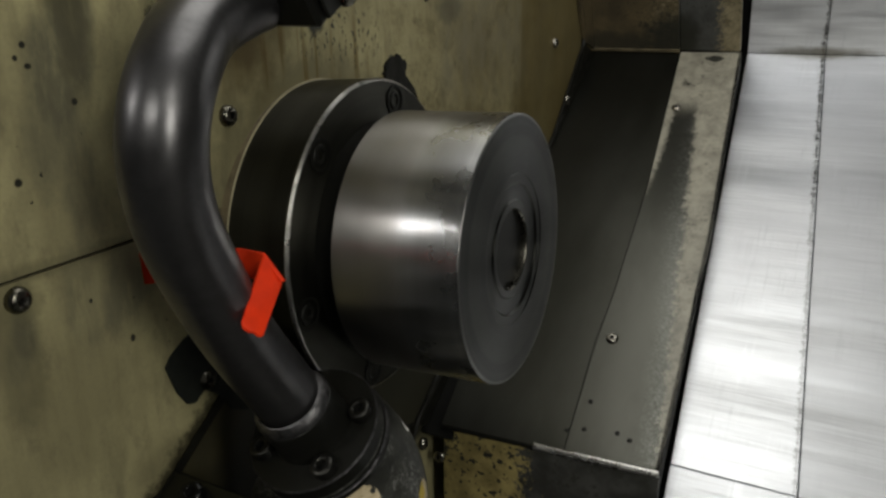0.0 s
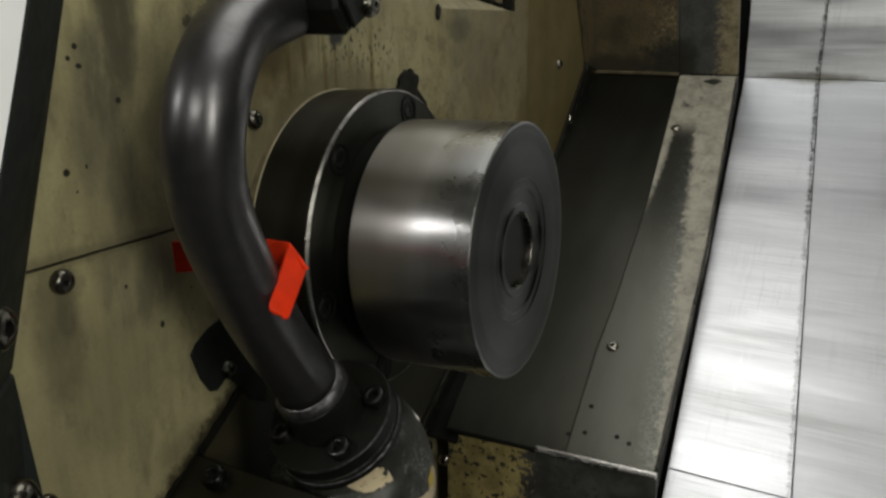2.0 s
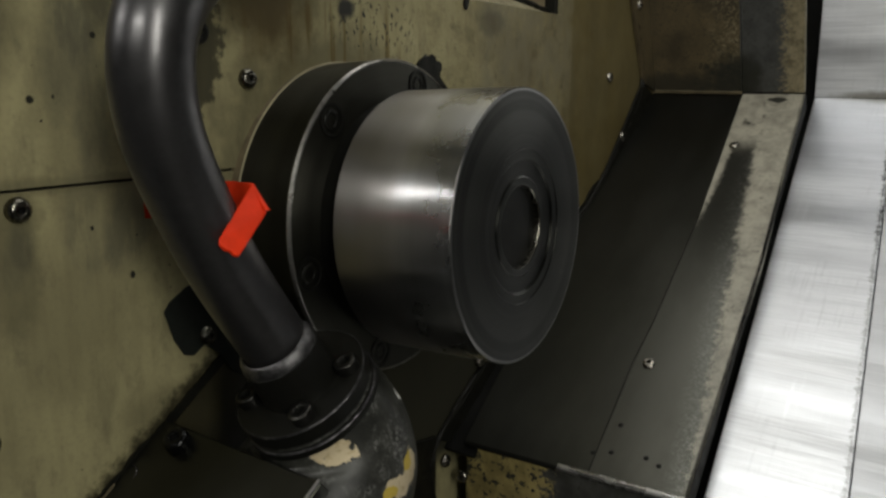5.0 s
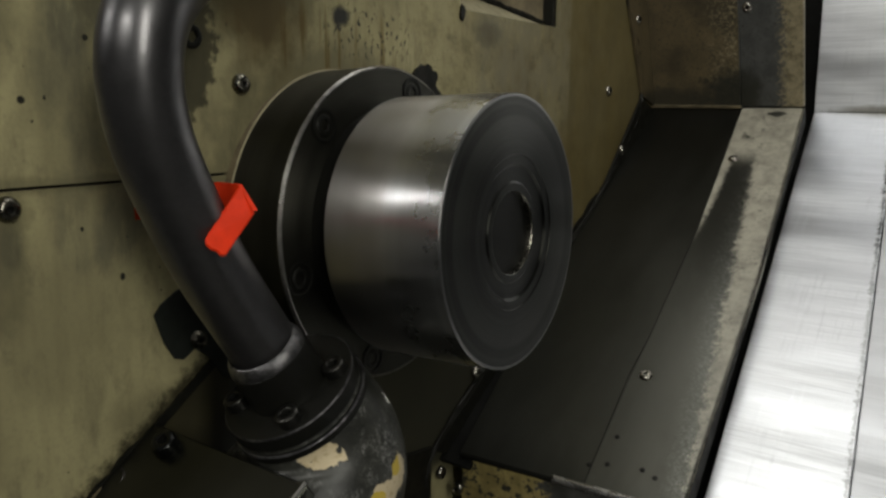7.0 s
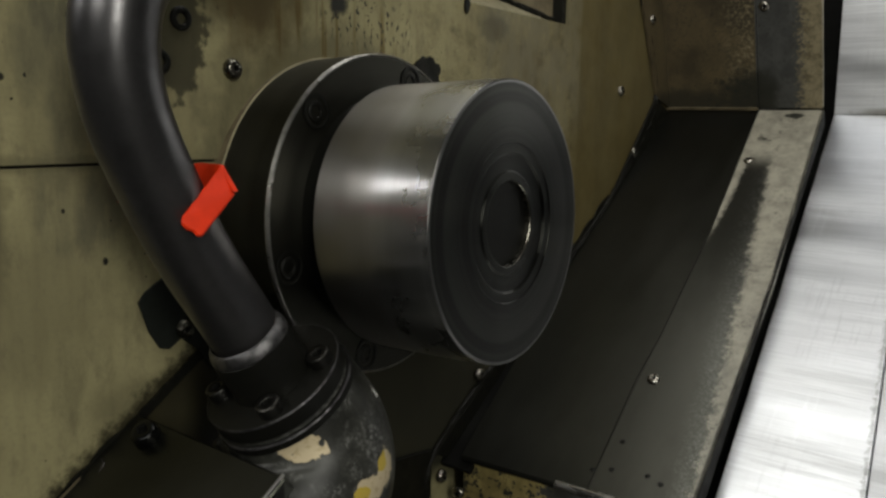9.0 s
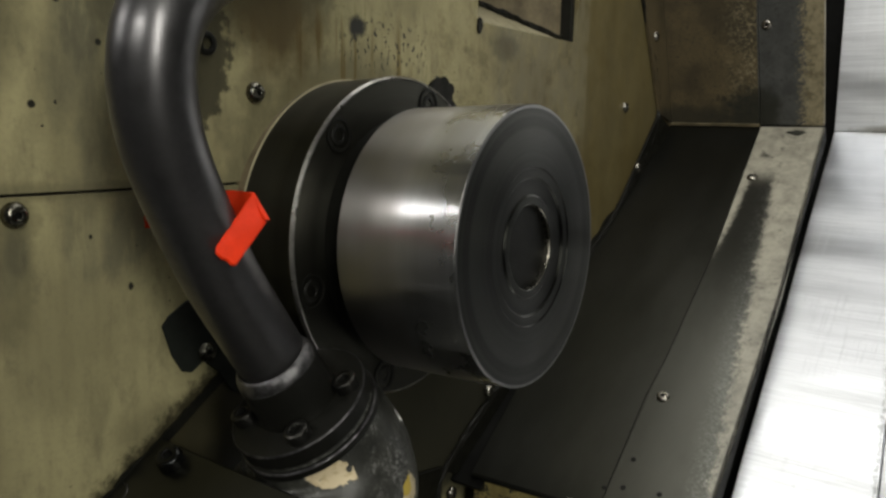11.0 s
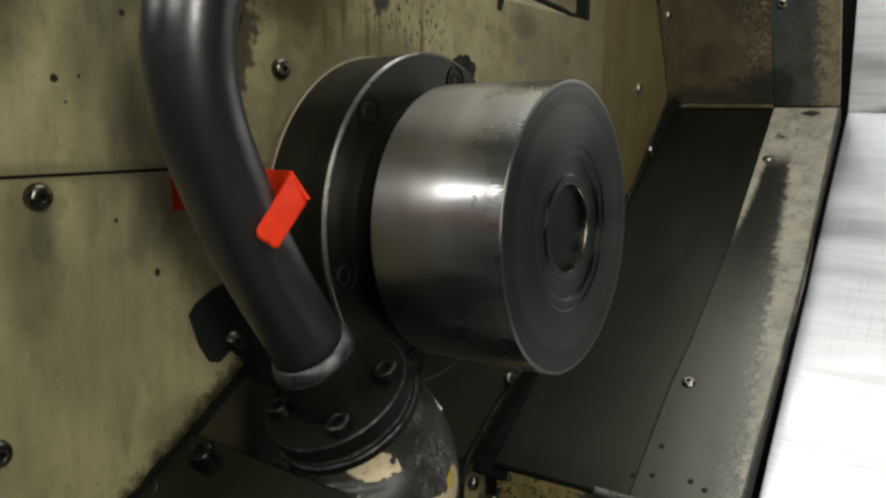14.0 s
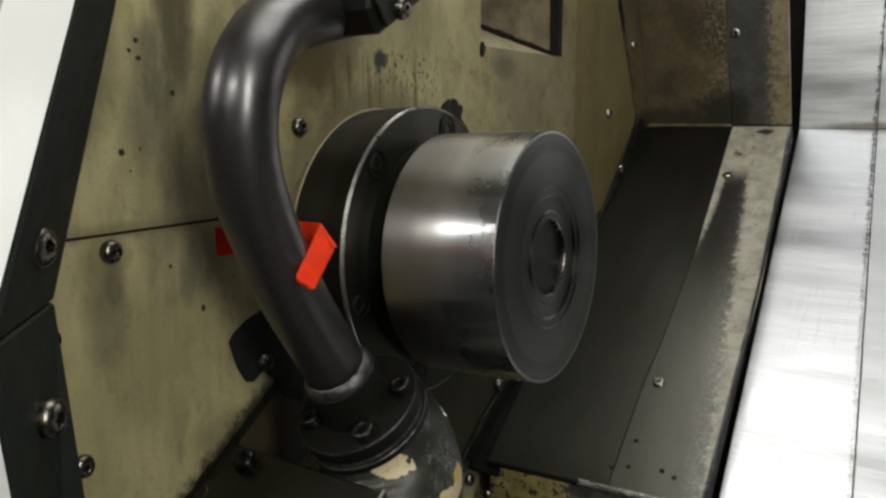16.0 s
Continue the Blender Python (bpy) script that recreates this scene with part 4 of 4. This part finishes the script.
NECK = [(0.0750, 0.1035, 0.8985), (0.0756, 0.1069, 0.8930), (0.0770, 0.1125, 0.8835), (0.0775, 0.1160, 0.8720), (0.0770, 0.1160, 0.8560), (0.0750, 0.1100, 0.8360), (0.0720, 0.1000, 0.8120), (0.0660, 0.0800, 0.7600)]
WIDE = [0.0345, 0.0364, 0.0393, 0.0444, 0.0488, 0.0500, 0.0490, 0.0480]


def elbow():
    """The casting bends over from the flange's slant to upright, and widens on the way."""
    bm = swept([p - BASE_AT for p in spline(NECK, 6)], 1.0, 56)
    centres = [p - BASE_AT for p in spline(NECK, 6)]
    rad = [v.x for v in spline([(w, 0, 0) for w in WIDE], 6)]
    bm.verts.ensure_lookup_table()
    for k, (c, w) in enumerate(zip(centres, rad)):
        for v in list(bm.verts)[k * 56:(k + 1) * 56]:
            v.co = c + (v.co - c) * w
    return bm


part("body", elbow(), M_CAST, base, smooth=True, angle=50)
part("spacer", turned([(0.0, -0.0220), (0.0368, -0.0220), (0.0374, -0.0214), (0.0374, -0.0180), (0.0366, -0.0172), (0.0345, -0.0170), (0.0345, -0.0140), (0.0, -0.0140)], 64, None, TURN), M_BLACK, base, smooth=True)
part("spacer_edge", turned([(0.0372, -0.0182), (0.0376, -0.0178), (0.0371, -0.0171), (0.0365, -0.0170)], 80, None, TURN), M_WELD, base, "bright worn edge", smooth=True)
# highlight of the casting's shoulder, built as a bright strip to fit the view
part("cast_edge", swept([Vector(p) - BASE_AT for p in spline([(0.0968, 0.1368, 0.9006), (0.1023, 0.1392, 0.8964), (0.1072, 0.1402, 0.8908)], 5)], 0.0009, 8), M_RIM, base, "bright strip standing for the highlight on the casting's shoulder", smooth=True)

# red clip round the pipe
clip = thing("pipe_clip", Matrix.Translation((0.076, 0.06, 1.01)), "red plastic clip hooked round the black pipe", "clip")


def band(points, width, thick):
    """A flat strip along points, with a width vector at each."""
    bm = bmesh.new()
    rows = []
    for i, (p, w) in enumerate(zip(points, width)):
        p, w = Vector(p), Vector(w)
        way = (Vector(points[min(i + 1, len(points) - 1)]) - Vector(points[max(i - 1, 0)])).normalized()
        nrm = way.cross(w).normalized() * thick / 2
        rows.append([bm.verts.new(q) for q in (p + nrm, p + w + nrm, p + w - nrm, p - nrm)])
    for a, b in zip(rows, rows[1:]):
        for i in range(4):
            bm.faces.new((a[i], a[(i + 1) % 4], b[(i + 1) % 4], b[i]))
    bm.faces.new(rows[0])
    bm.faces.new(rows[-1][::-1])
    bmesh.ops.recalc_face_normals(bm, faces=bm.faces)
    return bm


o = Vector((0.076, 0.06, 1.01))
TAB = ((0.0778, 0.0692, 1.0123), (0.0880, 0.0681, 0.9998), (0.0940, 0.0462, 0.9840), (0.0933, 0.0442, 0.9843), (0.0917, 0.0434, 0.9863), (0.0905, 0.0419, 0.9868), (0.0887, 0.0403, 0.9890), (0.0878, 0.0410, 0.9917))
hook = [(0.0118, 0.0572, 1.0065), (0.024, 0.0640, 1.0070), (0.044, 0.0700, 1.0095), (0.062, 0.0705, 1.0115), (0.0770, 0.0692, 1.0117)]
wid = [(0.001, 0.0, -0.016), (0.002, -0.001, -0.015), (0.002, -0.001, -0.013)] + [(0.008, -0.004, -0.012), (0.0120, -0.0015, -0.0110)]
part("strap", band([Vector(p) - o for p in hook], wid, 0.0022), M_RED, clip)
tab = slab([Vector(p) - o for p in TAB], (-0.0022, 0.0012, -0.0012), 0.0006)
part("tab", tab, M_RED, clip)

# ---------------------------------------------------------------- door post and white door edge
post = tagged(part("door_post", slab([(0.060, -0.0625, 0.996), (0.059, -0.0285, 1.10), (0.0560, 0.0375, 1.30), (0.0575, 0.0250, 1.30), (0.0845, -0.060, 1.10), (0.103, -0.107, 0.996)], (-0.02, -0.018, 0), 0.001), M_POST), "dark painted door post with button screws", "door post", kind="structure")
part("foot", slab([(0.0605, -0.0625, 0.9955), (0.1035, -0.107, 0.9955), (0.0720, -0.079, 0.80), (0.0600, -0.049, 0.80)], (-0.02, -0.018, 0), 0.001), M_POST, post)
NP = Vector((0.90, 0.43, 0.0)).normalized()
screw(BUTTON, (0.0810, -0.0775, 1.0209), NP, post)
screw(BUTTON, (0.0770, -0.0770, 0.957), NP, post)


def door_panel(edge, start, end, proud):
    """A strip of the door's face between two distances from its leading edge."""
    bm = bmesh.new()
    way, out = Vector((-0.371, -0.928, 0)), Vector((0.928, -0.371, 0))
    a = [bm.verts.new(p + way * start + out * proud) for p in edge]
    b = [bm.verts.new(p + way * end + out * proud) for p in edge]
    for i in range(len(edge) - 1):
        bm.faces.new((a[i], a[i + 1], b[i + 1], b[i]))
    ext = bmesh.ops.extrude_face_region(bm, geom=bm.faces[:])
    bmesh.ops.translate(bm, verts=[g for g in ext["geom"] if isinstance(g, bmesh.types.BMVert)], vec=out * -0.02)
    return bm


DOOR_EDGE = [Vector(p) for p in ((0.0845, -0.0925, 0.87), (0.105, -0.111, 0.996), (0.0855, -0.062, 1.10), (0.0580, 0.022, 1.30), (0.030, 0.105, 1.50))]
door = tagged(part("door_edge", door_panel(DOOR_EDGE, 0.020, 0.43, 0.0), M_ENAMEL), "white enamelled sliding door, its face coloured grey as if dimly lit", "door", kind="structure")
# the door's lit edge, set off as a strip of lighter enamel
part("edge_trim", door_panel(DOOR_EDGE, 0.0, 0.021, 0.003), M_WHITE, door, "white strip for the brightly lit edge of the door")

# ---------------------------------------------------------------- the rest of the cabinet and the shop
cab = tagged(part("cabinet_roof", block((-0.3, 0.10, 1.80), (1.3, 1.1, 1.82)), M_INNER), "grey painted cabinet roof", "roof", kind="structure")
part("end_wall", block((1.3, -0.3, 0.3), (1.32, 1.1, 1.74)), M_INNER, cab)
part("back_wall", block((-0.3, 1.1, 0.3), (1.3, 1.12, 1.74)), M_INNER, cab)
part("front_apron", block((0.0, -0.60, 0.3), (1.3, -0.58, 0.80)), M_INNER, cab)
part("tray", block((-0.1, -0.6, 0.40), (1.3, 1.1, 0.42)), M_INNER, cab)
tagged(part("floor", block((-4, -5, -0.05), (5, 3, 0.0)), M_SHOP), "grey workshop floor", "floor", kind="structure")
tagged(part("ceiling", block((-4, -5, 3.4), (5, 3, 3.45)), M_WHITE), "white workshop ceiling", "ceiling", kind="structure")
for n, lo, hi in (("wall_south", (-4, -5.1, 0), (5, -5, 3.4)), ("wall_north", (-4, 3, 0), (5, 3.1, 3.4)), ("wall_west", (-4.1, -5, 0), (-4, 3, 3.4)), ("wall_east", (5, -5, 0), (5.1, 3, 3.4))):
    tagged(part(n, block(lo, hi), M_SHOP), "grey painted workshop wall", "wall", kind="structure")
